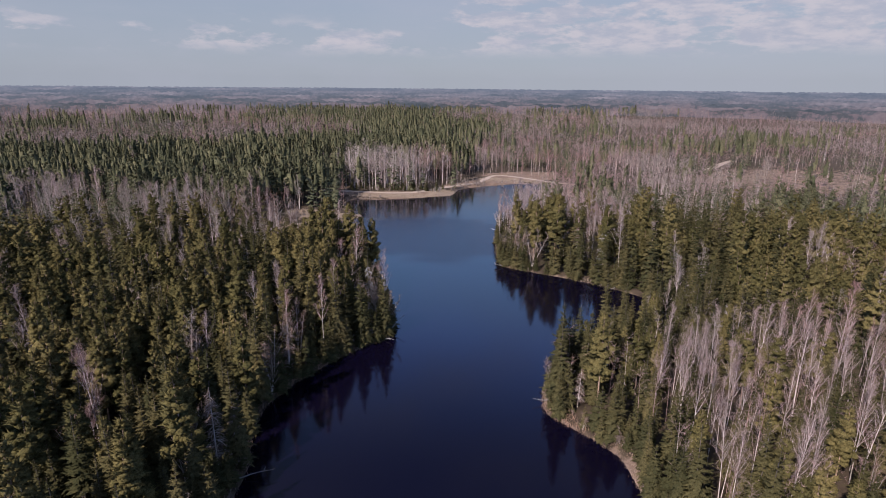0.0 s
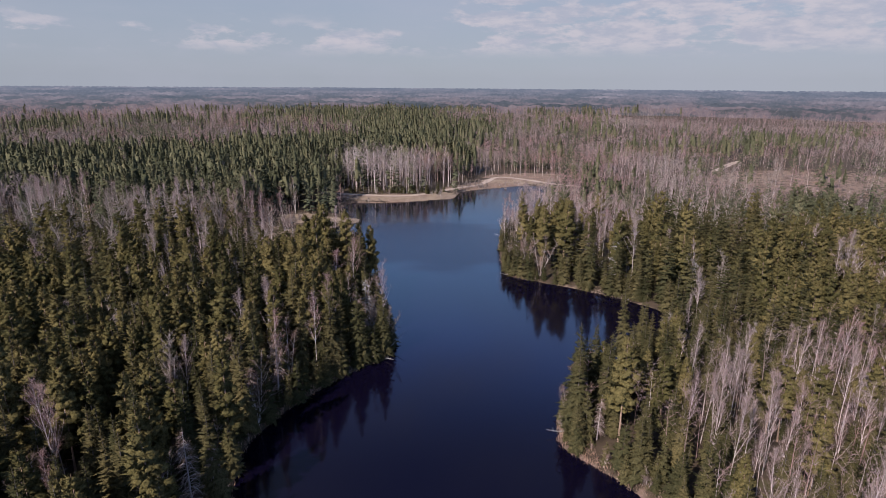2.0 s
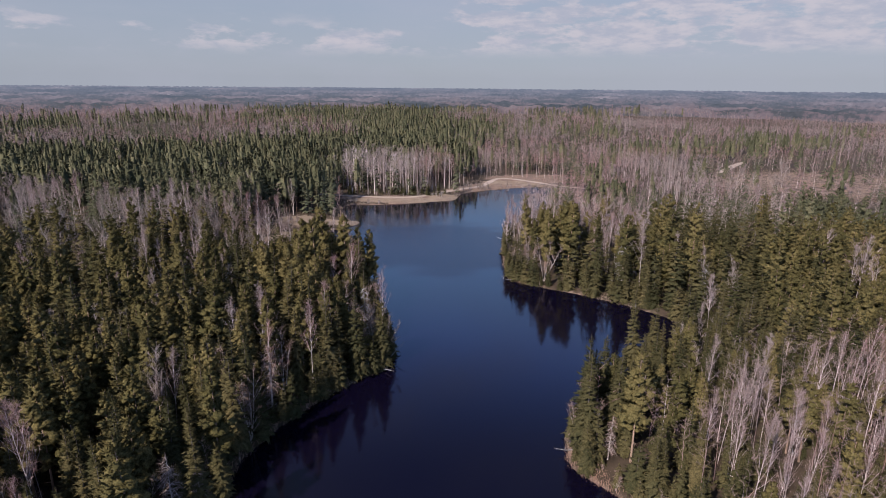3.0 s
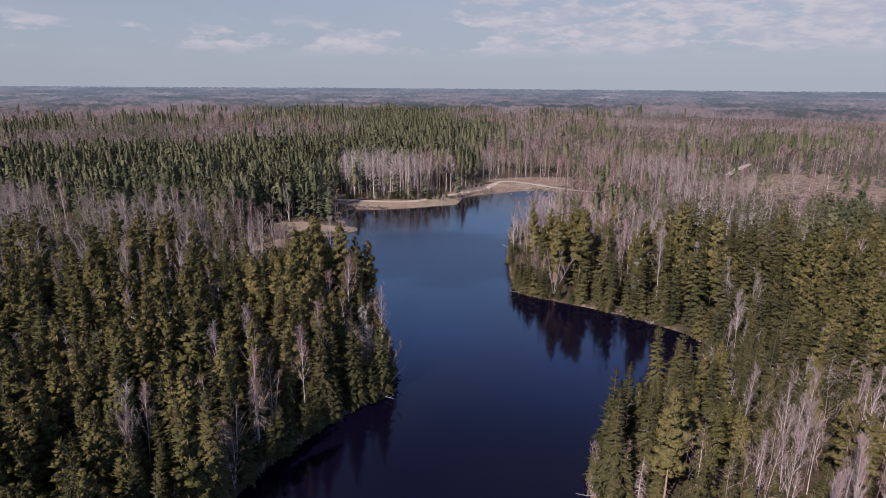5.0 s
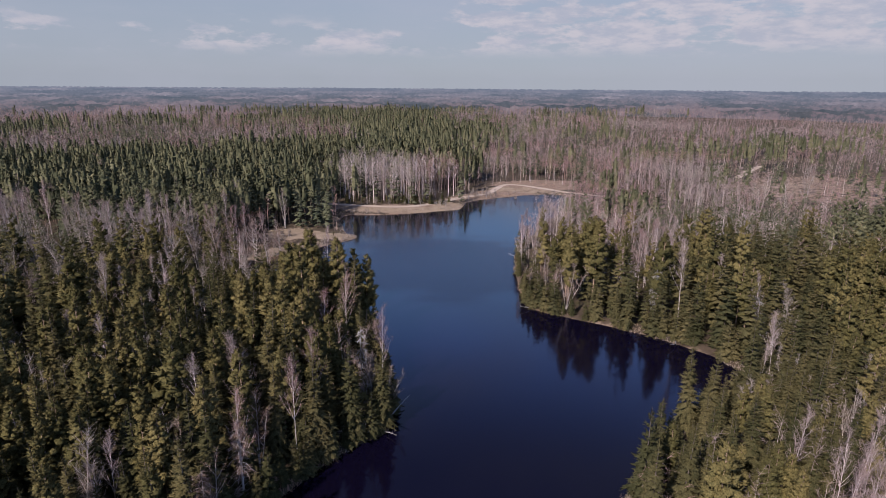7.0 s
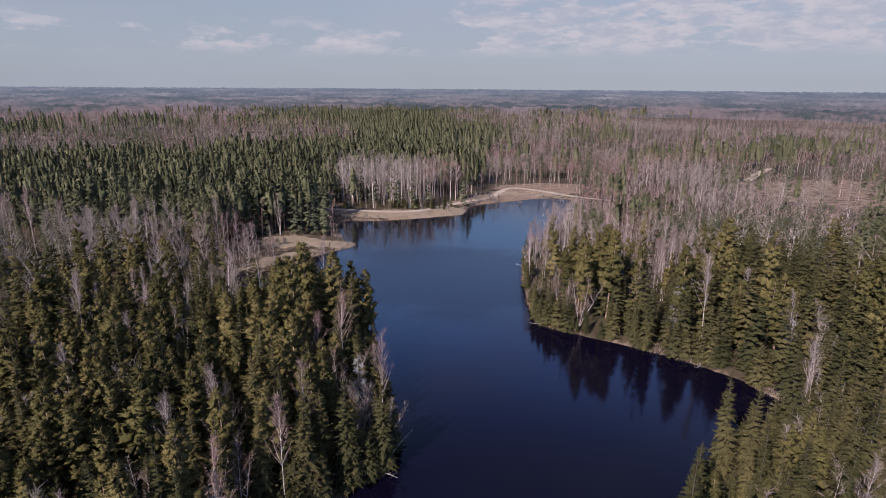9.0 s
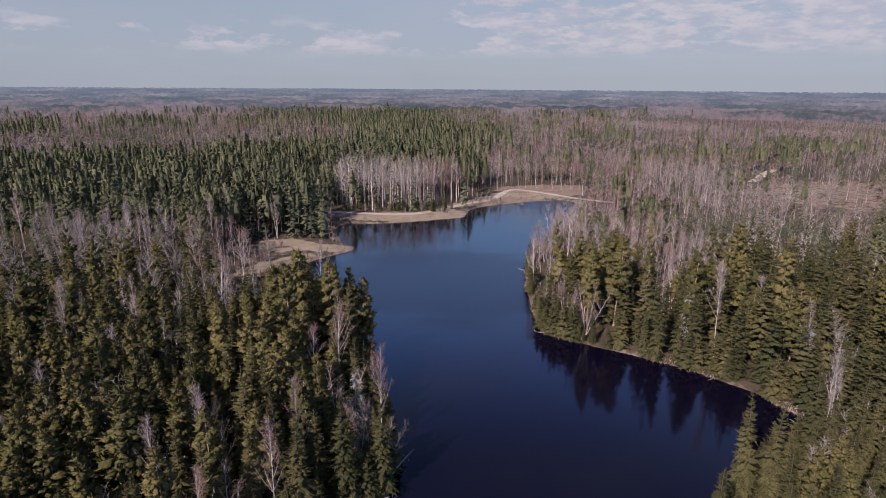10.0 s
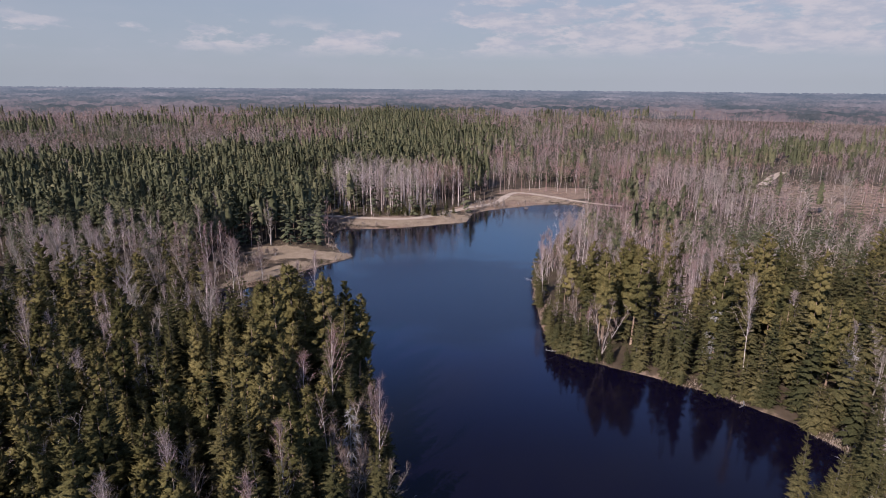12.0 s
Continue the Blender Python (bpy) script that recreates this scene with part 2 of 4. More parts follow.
WEST_SHORE = [(-6, -95), (-24, -70), (-25, 0), (-24, 50), (-25, 74), (-27.5, 92), (-20, 109), (-14, 117), (-9.5, 121), (-7.5, 126),
              (-9, 137), (-12.3, 156), (-16, 168), (-19.5, 180), (-26, 190.5), (-40, 197), (-56, 203), (-66, 208), (-58, 214), (-47, 222), (-41, 234), (-31, 245.5)]
NORTH_SHORE = [(-36, 254), (-40, 266), (-42, 278), (-38, 285), (-27, 285), (-14, 288), (2, 294.5), (9.5, 298), (11.5, 306), (14, 315), (22, 322), (36, 330), (49, 336), (60, 337),
               (67, 330), (62, 310), (44, 270), (31, 240)]
EAST_SHORE = [(25.5, 221), (23, 200), (22.3, 184), (23.5, 176.5), (31, 170.8), (44, 163), (52, 156), (59, 148), (61, 140), (57, 134), (46, 127), (36, 119),
              (28, 108), (22.8, 98), (22.2, 92.5), (26, 87), (30, 81), (32.2, 71), (34, 50), (33, 0), (28, -75)]
shore = spline(WEST_SHORE + NORTH_SHORE + EAST_SHORE)
for k in range(len(shore)):                      # small bays and roots
    w = noise.noise_vector(Vector((shore[k][0] * 0.22, shore[k][1] * 0.22, 3.0)))
    shore[k] += (0.8 * w[0], 0.8 * w[1])


def inland(x, y):
    """Metres from the shore: over land positive, over water negative."""
    x, y = np.asarray(x, float).ravel(), np.asarray(y, float).ravel()
    if len(x) < 50:
        a, b = shore, np.roll(shore, -1, 0)
        d, q = b - a, np.stack([x, y], 1)[:, None] - a
        s = np.clip((q * d).sum(-1) / ((d * d).sum(-1) + 1e-9), 0, 1)
        best = ((q - s[..., None] * d) ** 2).sum(-1).min(1)
        cross = ((a[:, 1] > y[:, None]) != (b[:, 1] > y[:, None])) & (x[:, None] < d[:, 0] * q[..., 1] / np.where(d[:, 1] == 0, 1e-9, d[:, 1]) + a[:, 0])
        return np.where(cross.sum(1) % 2 == 1, -1, 1) * np.sqrt(best)
    best, inside = np.full(x.shape, 1e18), np.zeros(x.shape, bool)
    for (ax, ay), (bx, by) in zip(shore, np.roll(shore, -1, 0)):
        dx, dy = bx - ax, by - ay
        s = np.clip(((x - ax) * dx + (y - ay) * dy) / (dx * dx + dy * dy + 1e-9), 0, 1)
        best = np.minimum(best, (x - ax - s * dx) ** 2 + (y - ay - s * dy) ** 2)
        if ay != by:
            inside ^= ((ay > y) != (by > y)) & (x < dx * (y - ay) / dy + ax)
    return np.where(inside, -1, 1) * np.sqrt(best)


rng = np.random.default_rng(7)
LATTICE = rng.random((256, 256))


def field(x, y, size, seed=0):
    """Smooth noise of the plan, 0 to 1, with patches of that many metres."""
    u, v = np.asarray(x) / size + 37.7 * seed + 500, np.asarray(y) / size + 91.3 * seed + 500
    i, j = np.floor(u).astype(int), np.floor(v).astype(int)
    s, t = u - i, v - j
    s, t = s * s * (3 - 2 * s), t * t * (3 - 2 * t)
    q = lambda a, b: LATTICE[(i + a) % 256, (j + b) % 256]
    return (q(0, 0) * (1 - s) + q(1, 0) * s) * (1 - t) + (q(0, 1) * (1 - s) + q(1, 1) * s) * t


def blob(x, y, cx, cy, rx, ry, soft=0.25, turn=0.0):
    """1 inside an ellipse of the plan, 0 outside, with a soft edge."""
    c, s = math.cos(radians(turn)), math.sin(radians(turn))
    dx, dy = x - cx, y - cy
    d = np.hypot((dx * c + dy * s) / rx, (-dx * s + dy * c) / ry)
    return np.clip((1 + soft - d) / (2 * soft), 0, 1)


def sand_at(x, y, sd):
    a = blob(x, y, -55, 248, 10, 8) + blob(x, y, -42, 246, 13, 4.5, turn=-5) + blob(x, y, -52, 227, 4, 16, turn=-40)
    b = blob(x, y, -16, 293, 30, 6) + blob(x, y, 4, 303, 8, 9)
    c = blob(x, y, 46, 346, 24, 8, turn=-15) * 0.6
    return np.clip(a + 0.75 * b + c, 0, 1)


def straw_at(x, y, sd):
    bank = np.clip((1.2 - sd) / 0.7, 0, 1) * np.clip(0.15 + 1.0 * field(x, y, 9, 5), 0, 1) * ((x > -9) | (y > 200))
    field_east = 0.60 * blob(x, y, 228, 350, 80, 52, turn=10) + blob(x, y, 60, 362, 30, 16)
    west = 0.35 * blob(x, y, -58, 240, 16, 22) + blob(x, y, -10, 296, 40, 8) + blob(x, y, 30, 335, 30, 10, turn=35)
    return np.clip(bank + field_east + west, 0, 1)


def ground_height(x, y, sd):
    x, y = np.asarray(x, float), np.asarray(y, float)
    bank = np.where(sd < 0, np.maximum(sd * 0.35, -2.5), 0.55 * (1 - np.exp(-np.maximum(sd, 0) / 1.2)) + 0.9 * (1 - np.exp(-np.maximum(sd, 0) / 25)))
    far = np.clip(sd / 60, 0, 1)
    roll = far * (2.5 * (field(x, y, 160, 1) - 0.5) + 1.2 * (field(x, y, 45, 2) - 0.5))
    d = np.hypot(x, y)
    rise = 6 * np.clip((d - 900) / 1500, 0, 1) * (field(x, y, 700, 3) - 0.4)
    return bank + roll + rise


def tri_mesh(name, verts, faces, mats, index=None, smooth=False):
    """One mesh from arrays of triangles."""
    me = bpy.data.meshes.new(name)
    verts, faces = np.asarray(verts, np.float32), np.asarray(faces, np.int32)
    me.vertices.add(len(verts))
    me.vertices.foreach_set("co", verts.ravel())
    me.loops.add(faces.size)
    me.loops.foreach_set("vertex_index", faces.ravel())
    me.polygons.add(len(faces))
    me.polygons.foreach_set("loop_start", np.arange(len(faces), dtype=np.int32) * faces.shape[1])
    for m in mats:
        me.materials.append(m)
    if index is not None:
        me.polygons.foreach_set("material_index", np.asarray(index, np.int32))
    if smooth:
        me.polygons.foreach_set("use_smooth", np.ones(len(faces), bool))
    me.update(calc_edges=True)
    return me


# ---- ground, water, tracks ----
def lines(lo, hi, step, far, grow=1.09):
    a = list(np.arange(lo, hi + 0.1, step))
    up, s = [hi], step
    while up[-1] < far:
        s *= grow
        up.append(up[-1] + s)
    down, s = [lo], step
    while down[-1] > -far:
        s *= grow
        down.append(down[-1] - s)
    return np.array(down[:0:-1] + a + up[1:])


def build_ground():
    gx, gy = lines(-76, 80, 1.5, 4850, 1.12), lines(44, 346, 1.5, 4850, 1.12)
    x, y = (v.ravel() for v in np.meshgrid(gx, gy))
    near = (np.abs(x) < 400) & (y > -400) & (y < 700)
    sd = np.full(x.shape, 300.0)
    sd[near] = inland(x[near], y[near])
    z = ground_height(x, y, sd)
    nx, ny = len(gx), len(gy)
    i, j = (v.ravel() for v in np.meshgrid(np.arange(nx - 1), np.arange(ny - 1)))
    a = j * nx + i
    quads = np.stack([a, a + 1, a + 1 + nx, a + nx], 1)
    me = tri_mesh("ground", np.stack([x, y, z], 1), quads, [GROUND], smooth=True)
    for key, values in (("sand", sand_at(x, y, sd)), ("straw", straw_at(x, y, sd))):
        me.attributes.new(key, "FLOAT", "POINT").data.foreach_set("value", values.astype(np.float32))
    tagged(new("ground", me), "brown woodland floor with straw banks and sandy clearings", "ground", kind="structure")

    bx = np.linspace(-75, 80, 64)
    by = np.linspace(-105, 345, 184)
    x, y = (v.ravel() for v in np.meshgrid(bx, by))
    i, j = (v.ravel() for v in np.meshgrid(np.arange(63), np.arange(183)))
    a = j * 64 + i
    me = tri_mesh("water", np.stack([x, y, 0 * x], 1), np.stack([a, a + 1, a + 65, a + 64], 1), [WATER], smooth=True)
    wind = np.clip(blob(x, y, 2, 214, 40, 34, 0.5) + blob(x, y, 48, 325, 16, 9, 0.5), 0, 1)
    me.attributes.new("wind", "FLOAT", "POINT").data.foreach_set("value", wind.astype(np.float32))
    tagged(new("water", me), "dark blue calm forest lake with faint ripples", "lake", kind="structure")


def build_track(name, points, width, label):
    """A worn sandy track, slightly crowned, lying on the ground."""
    c = spline(points, closed=False, steps=10)
    d = np.gradient(c, axis=0)
    d /= np.linalg.norm(d, axis=1)[:, None]
    side = np.stack([d[:, 1], -d[:, 0]], 1)
    across = np.array([-1.0, -0.55, -0.2, 0.2, 0.55, 1.0])
    lift = np.array([0.03, 0.06, 0.12, 0.12, 0.06, 0.03])
    w = width / 2 * (1 + 0.35 * (field(c[:, 0], c[:, 1], 6, 8) - 0.5))
    xy = c[:, None] + side[:, None] * (across[None] * w[:, None])[..., None]
    x, y = xy[..., 0].ravel(), xy[..., 1].ravel()
    z = ground_height(x, y, inland(x, y)) + np.tile(lift, len(c)) + 0.04
    n = len(across)
    i, j = (v.ravel() for v in np.meshgrid(np.arange(n - 1), np.arange(len(c) - 1)))
    a = j * n + i
    me = tri_mesh(name, np.stack([x, y, z], 1), np.stack([a, a + 1, a + n + 1, a + n], 1), [ROAD], smooth=True)
    tagged(new(name, me), label, "track", kind="structure")
    return c


build_ground()


def build_backdrop():
    """The hazy distance: glowing wooded rises one behind another, haze painted in paler and bluer, with ragged tops."""
    m, g = material("distance")
    place = g.add("ShaderNodeNewGeometry").outputs["Position"]
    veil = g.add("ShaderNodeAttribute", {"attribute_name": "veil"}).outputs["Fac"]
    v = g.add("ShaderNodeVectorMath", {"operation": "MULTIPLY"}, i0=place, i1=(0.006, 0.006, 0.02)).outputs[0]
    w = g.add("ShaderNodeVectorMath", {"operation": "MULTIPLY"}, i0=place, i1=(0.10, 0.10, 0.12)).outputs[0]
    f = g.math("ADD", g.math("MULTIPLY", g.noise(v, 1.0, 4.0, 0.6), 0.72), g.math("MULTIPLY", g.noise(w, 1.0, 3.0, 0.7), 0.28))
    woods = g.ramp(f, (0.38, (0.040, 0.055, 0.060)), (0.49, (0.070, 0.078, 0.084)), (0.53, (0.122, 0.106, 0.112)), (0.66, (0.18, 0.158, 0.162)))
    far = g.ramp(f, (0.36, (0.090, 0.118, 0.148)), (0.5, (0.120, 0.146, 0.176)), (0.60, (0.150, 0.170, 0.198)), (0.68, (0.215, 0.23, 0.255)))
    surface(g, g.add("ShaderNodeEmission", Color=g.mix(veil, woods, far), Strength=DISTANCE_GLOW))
    verts, faces, veils, k = [], [], [], 0
    for ring, radius in enumerate(DISTANCE_RINGS):
        n = int(radius * 1.9 / 4.5)
        a = np.linspace(-0.95, 0.95, n)
        arc = a * radius
        top = DISTANCE_TOPS[ring] + 7 * (field(arc, 0 * a, 9, 31 + ring) - 0.5) + 3 * (field(arc, 0 * a, 160, 41 + ring) - 0.5) + 2 * (field(arc, 0 * a, 700, 51 + ring) - 0.5)
        x, y = radius * np.sin(a), radius * np.cos(a)
        verts += [np.stack([x, y, np.full(n, -8.0)], 1), np.stack([x, y, top], 1)]
        i = k + np.arange(n - 1)
        faces.append(np.stack([i, i + 1, i + 1 + n, i + n], 1))
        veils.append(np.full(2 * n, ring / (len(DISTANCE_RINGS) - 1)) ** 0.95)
        k += 2 * n
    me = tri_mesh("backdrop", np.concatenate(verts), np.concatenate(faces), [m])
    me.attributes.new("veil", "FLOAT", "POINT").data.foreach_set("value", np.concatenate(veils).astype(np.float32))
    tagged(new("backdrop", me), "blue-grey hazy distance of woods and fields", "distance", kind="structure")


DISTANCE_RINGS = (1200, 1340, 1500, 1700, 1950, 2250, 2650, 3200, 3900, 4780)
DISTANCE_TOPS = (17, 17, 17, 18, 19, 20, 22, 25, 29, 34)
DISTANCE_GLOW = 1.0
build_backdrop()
TRACKS = [
    build_track("lakeside_track", [(-58, 304), (-44, 302), (-24, 299), (-10, 301.5), (2, 313), (12, 324), (25, 335), (35, 358), (42, 362), (52, 355), (70, 338), (84, 328)], 3.4,
                "pale sandy track along the straw-covered lake shore"),
    build_track("woodland_track", [(186, 394), (198, 409), (214, 430), (230, 447)], 5.0, "pale sandy track through bare woodland"),
]


# ---- tree shapes ----
def unit(v):
    return v / (np.linalg.norm(v, axis=-1, keepdims=True) + 1e-9)


def slivers(c, along, out, length, width):
    """Thin twigs: one narrow triangle each."""
    along, side = unit(along), unit(np.cross(along, out))
    length, width = np.asarray(length)[:, None], np.asarray(width)[:, None]
    v = np.stack([c - side * width / 2, c + side * width / 2, c + along * length], 1).reshape(-1, 3)
    return v, np.arange(len(v)).reshape(-1, 3)


def tube(path, radii, sides=6):
    """A tapered stem along a path."""
    path = np.asarray(path, float)
    d = unit(np.gradient(path, axis=0))
    ref = np.where(np.abs(d[:, 2:3]) > 0.9, [[1.0, 0, 0]], [[0, 0, 1.0]])
    a = unit(np.cross(d, ref))
    b = np.cross(d, a)
    t = np.arange(sides) * 2 * np.pi / sides
    v = path[:, None] + (a[:, None] * np.cos(t)[None, :, None] + b[:, None] * np.sin(t)[None, :, None]) * np.asarray(radii)[:, None, None]
    n = len(path)
    i, j = (q.ravel() for q in np.meshgrid(np.arange(sides), np.arange(n - 1)))
    p, q = j * sides + i, j * sides + (i + 1) % sides
    f = np.concatenate([np.stack([p, q, q + sides], 1), np.stack([p, q + sides, p + sides], 1)])
    return v.reshape(-1, 3), f


def joined(parts):
    vs, fs, k = [], [], 0
    for v, f in parts:
        vs.append(v)
        fs.append(f + k)
        k += len(v)
    return np.concatenate(vs), np.concatenate(fs)


def around(r, n):
    a = r.uniform(0, 2 * np.pi, n)
    return np.stack([np.cos(a), np.sin(a), 0 * a], 1)


def stem(r, h, girth, lean=0.02, steps=7, sides=6, tip=0.12):
    z = np.linspace(0, 1, steps)
    w = r.normal(0, lean * h * 0.25, 2)
    path = np.stack([w[0] * z**2 + lean * h * 0.15 * np.sin(z * 5 + w[1]), w[1] * z**2, z * h], 1)
    path[0, 2] = -0.4
    rad = girth * (1 - z) ** 0.8 * (1 - tip) + girth * tip * 0.5
    rad[0] *= 1.35
    return path, rad


def at_height(path, z):
    return np.stack([np.interp(z, path[:, 2], path[:, k]) for k in range(3)], -1)


def boughs(s, d, reach, width, sag, rise=0.06, lean=0.25):
    """Drooping fans: each a ridged blade of four triangles from the stem to its tip."""
    up = np.array([0, 0, 1.0])
    side = unit(np.cross(d, up))
    reach, width = np.asarray(reach)[:, None], np.asarray(width)[:, None]
    tip = s + d * reach - up * sag * reach
    mid = s + d * reach * 0.52 + up * rise * reach
    left, right = mid - side * width / 2 - up * lean * width, mid + side * width / 2 - up * lean * width
    v = np.stack([s, left, mid, right, tip], 1).reshape(-1, 3)
    f = np.array([(0, 1, 2), (0, 2, 3), (1, 4, 2), (2, 4, 3)])
    return v, (np.arange(len(s))[:, None, None] * 5 + f).reshape(-1, 3)


GOLD = (1 + 5**0.5) / 2
ICO = unit(np.array([(-1, GOLD, 0), (1, GOLD, 0), (-1, -GOLD, 0), (1, -GOLD, 0), (0, -1, GOLD), (0, 1, GOLD),
                     (0, -1, -GOLD), (0, 1, -GOLD), (GOLD, 0, -1), (GOLD, 0, 1), (-GOLD, 0, -1), (-GOLD, 0, 1)], float))
ICO_FACES = np.array([(0, 11, 5), (0, 5, 1), (0, 1, 7), (0, 7, 10), (0, 10, 11), (1, 5, 9), (5, 11, 4), (11, 10, 2), (10, 7, 6), (7, 1, 8),
                      (3, 9, 4), (3, 4, 2), (3, 2, 6), (3, 6, 8), (3, 8, 9), (4, 9, 5), (2, 4, 11), (6, 2, 10), (8, 6, 7), (9, 8, 1)])
OCT = np.array([(1, 0, 0), (0, 1, 0), (-1, 0, 0), (0, -1, 0), (0, 0, 1), (0, 0, -1)], float)
OCT_FACES = np.array([(0, 1, 4), (1, 2, 4), (2, 3, 4), (3, 0, 4), (1, 0, 5), (2, 1, 5), (3, 2, 5), (0, 3, 5)])


def tufts(r, c, size, fine=True, flat=0.7):
    """Packed needle clumps: small uneven lumps."""
    p, f = (ICO, ICO_FACES) if fine else (OCT, OCT_FACES)
    v = p[None] * (1 + r.normal(0, 0.22, (len(c), len(p), 1))) * np.asarray(size)[:, None, None] * (1, 1, flat) + c[:, None]
    return v.reshape(-1, 3), (np.arange(len(c))[:, None, None] * len(p) + f).reshape(-1, 3)


def pine_crown(r, path, h, wide, base, n, per, fine, size=1.0):
    """Whorls of upturned limbs, each ending in a clump of needles with loose sprays round it."""
    u = (np.arange(n) + r.uniform(0, 1, n)) / n
    u = u ** 0.9
    z = h * (base + (0.97 - base) * u)
    reach = wide * (0.6 + 0.4 * np.clip(u / 0.18, 0, 1)) * np.clip(1 - u, 0.02, 1) ** 0.72 * r.uniform(0.6, 1.15, n) + 0.12
    d = around(r, n)
    d[:, 2] = 0.05 + 0.55 * u + r.normal(0, 0.1, n)
    start = at_height(path, z)
    c = start + d * (reach * 0.82)[:, None]
    lump = (0.20 + 0.21 * reach) * size * r.uniform(0.8, 1.25, n)
    long = (reach > 0.9) & (n > 20)
    inner = start[long] + d[long] * (reach[long] * 0.35)[:, None] - (0, 0, 0.15)
    if n < 28:                                    # far trees: a rough packed body carries the clumps
        z5 = np.array([0.0, 0.18, 0.5, 0.8, 1.0])
        bv, bf = tube(at_height(path, h * (base + (0.98 - base) * z5)), wide * 0.46 * np.array([0.45, 0.98, 0.72, 0.36, 0.03]), 6)
        bv += r.normal(0, 0.12 * wide, bv.shape)
    else:
        bv, bf = np.zeros((0, 3)), np.zeros((0, 3), int)
    parts = [tufts(r, c, lump, fine, 0.72), tufts(r, inner, 0.42 * reach[long] * size, False, 0.9)]
    k = np.repeat(np.arange(n), per)
    out = unit(r.normal(0, 1, (len(k), 3)) + unit(d[k]) * 0.7 + (0, 0, 0.35))
    p = c[k] + out * (lump[k] * r.uniform(0.45, 0.95, len(k)))[:, None] * (1, 1, 0.75)
    s = (0.34 + 0.22 * lump[k]) * r.uniform(0.7, 1.4, len(k)) * size
    parts.append(slivers(p, out + d[k] * 0.4 + (0, 0, 0.3), r.normal(0, 1, (len(k), 3)), s * 1.25, s * 0.42))
    v, f = joined(parts + [(bv, bf)])
    # each needle clump is round, on a crown that is round as a whole
    centre = np.concatenate([np.repeat(c, 20 if fine else 8, 0), np.repeat(inner, 8, 0), c[k], at_height(path, bv[bf].mean(1)[:, 2])])
    return v, f, centre, start, d, reach


def crown_round(v, f, centre, path, lumpy=0.55):
    """Which way the packed needles of each face look: out of their clump and out of the crown."""
    m = v[f].mean(1)
    axis = at_height(path, m[:, 2])
    whole = unit((m - axis) * (1, 1, 0)) * 0.8 + (0, 0, 0.38)
    return unit(0.5 * unit(whole) + lumpy * unit(m - centre + (0, 0, 0.02)))


def pine_shape(r, h=18.0, wide=2.6, base=0.30):
    """Scots pine: a bare stem below, whorls of upturned limbs with tufted needle clumps."""
    path, rad = stem(r, h, 0.17)
    v, f, centre, start, d, reach = pine_crown(r, path, h, wide, base, 64, 12, True)
    wood = [tube(path, rad, 7)]
    wood += [tube([s, s + q * l * 0.8], [0.045, 0.015], 3) for s, q, l in zip(start[::2], d[::2], reach[::2])]
    zs = r.uniform(0.12, base, 8) * h
    wood += [tube([s, s + q * l + (0, 0, -0.15)], [0.03, 0.01], 3) for s, q, l in zip(at_height(path, zs), around(r, 8), r.uniform(0.5, 1.3, 8))]
    return {"trunk": joined(wood), "crown": (v, f), "bulge": crown_round(v, f, centre, path)}


def spruce_crown(r, path, h, wide, base, droop, tiers, per, fringe):
    """Tier upon tier of drooping fans with a hanging fringe."""
    vs, centres = [], []
    u = (np.arange(tiers) + r.uniform(0, 0.7, tiers)) / tiers
    for w in u:
        m = per if w < 0.75 else max(3, per - 3)
        reach = (wide * (1 - w) ** 0.85 * (0.78 + 0.22 * min(1, w / 0.12)) + 0.16) * r.uniform(0.62, 1.18, m)
        a = r.uniform(0, 6.3) + np.arange(m) * 2 * np.pi / m + r.normal(0, 0.16, m)
        d = np.stack([np.cos(a), np.sin(a), 0.32 * w - 0.5 * droop * (1 - w) + r.normal(0, 0.07, m)], 1)
        s = at_height(path, np.full(m, h * (base + (0.955 - base) * w)) + r.normal(0, 0.012 * h + 0.18 * h / tiers, m))
        width = 0.14 + 0.50 * reach * 8 / per
        vs.append(boughs(s, d, reach, width, droop * 0.55 * (1 - w), lean=0.32))
        centres.append(np.repeat(s + d * (reach * 0.4)[:, None] - (0, 0, 0.55), 4, 0))
        if fringe:
            k = np.repeat(np.arange(m), fringe)
            t = r.uniform(0.3, 1.0, len(k))
            side = unit(np.cross(d[k], (0, 0, 1.0))) * r.uniform(-1, 1, len(k))[:, None]
            c = s[k] + d[k] * (reach[k] * t)[:, None] + side * (width[k] * 0.42 * (1.15 - t))[:, None] - np.stack([0 * t, 0 * t, droop * 0.5 * (1 - w) * reach[k] * t**2], 1)
            size = 0.16 + 0.16 * reach[k] * r.uniform(0.6, 1.4, len(k))
            vs.append(slivers(c, d[k] * 0.7 + side * 0.7 + np.stack([0 * t, 0 * t, r.normal(-0.35 + 0.6 * w, 0.25, len(k))], 1), r.normal(0, 0.5, (len(k), 3)) + (0, 0, 0.8), size * 1.7, size * 0.6))
            centres.append(s[k] + d[k] * (reach[k] * 0.5)[:, None] - (0, 0, 0.55))
    top = around(r, 4) * 0.16 + (0, 0, 1)
    vs.append(slivers(np.tile(at_height(path, h * 0.92), (4, 1)), top, around(r, 4), np.full(4, h * 0.085), np.full(4, 0.17)))
    centres.append(np.tile(at_height(path, h * 0.9), (4, 1)))
    v, f = joined(vs)
    return v, f, np.concatenate(centres)


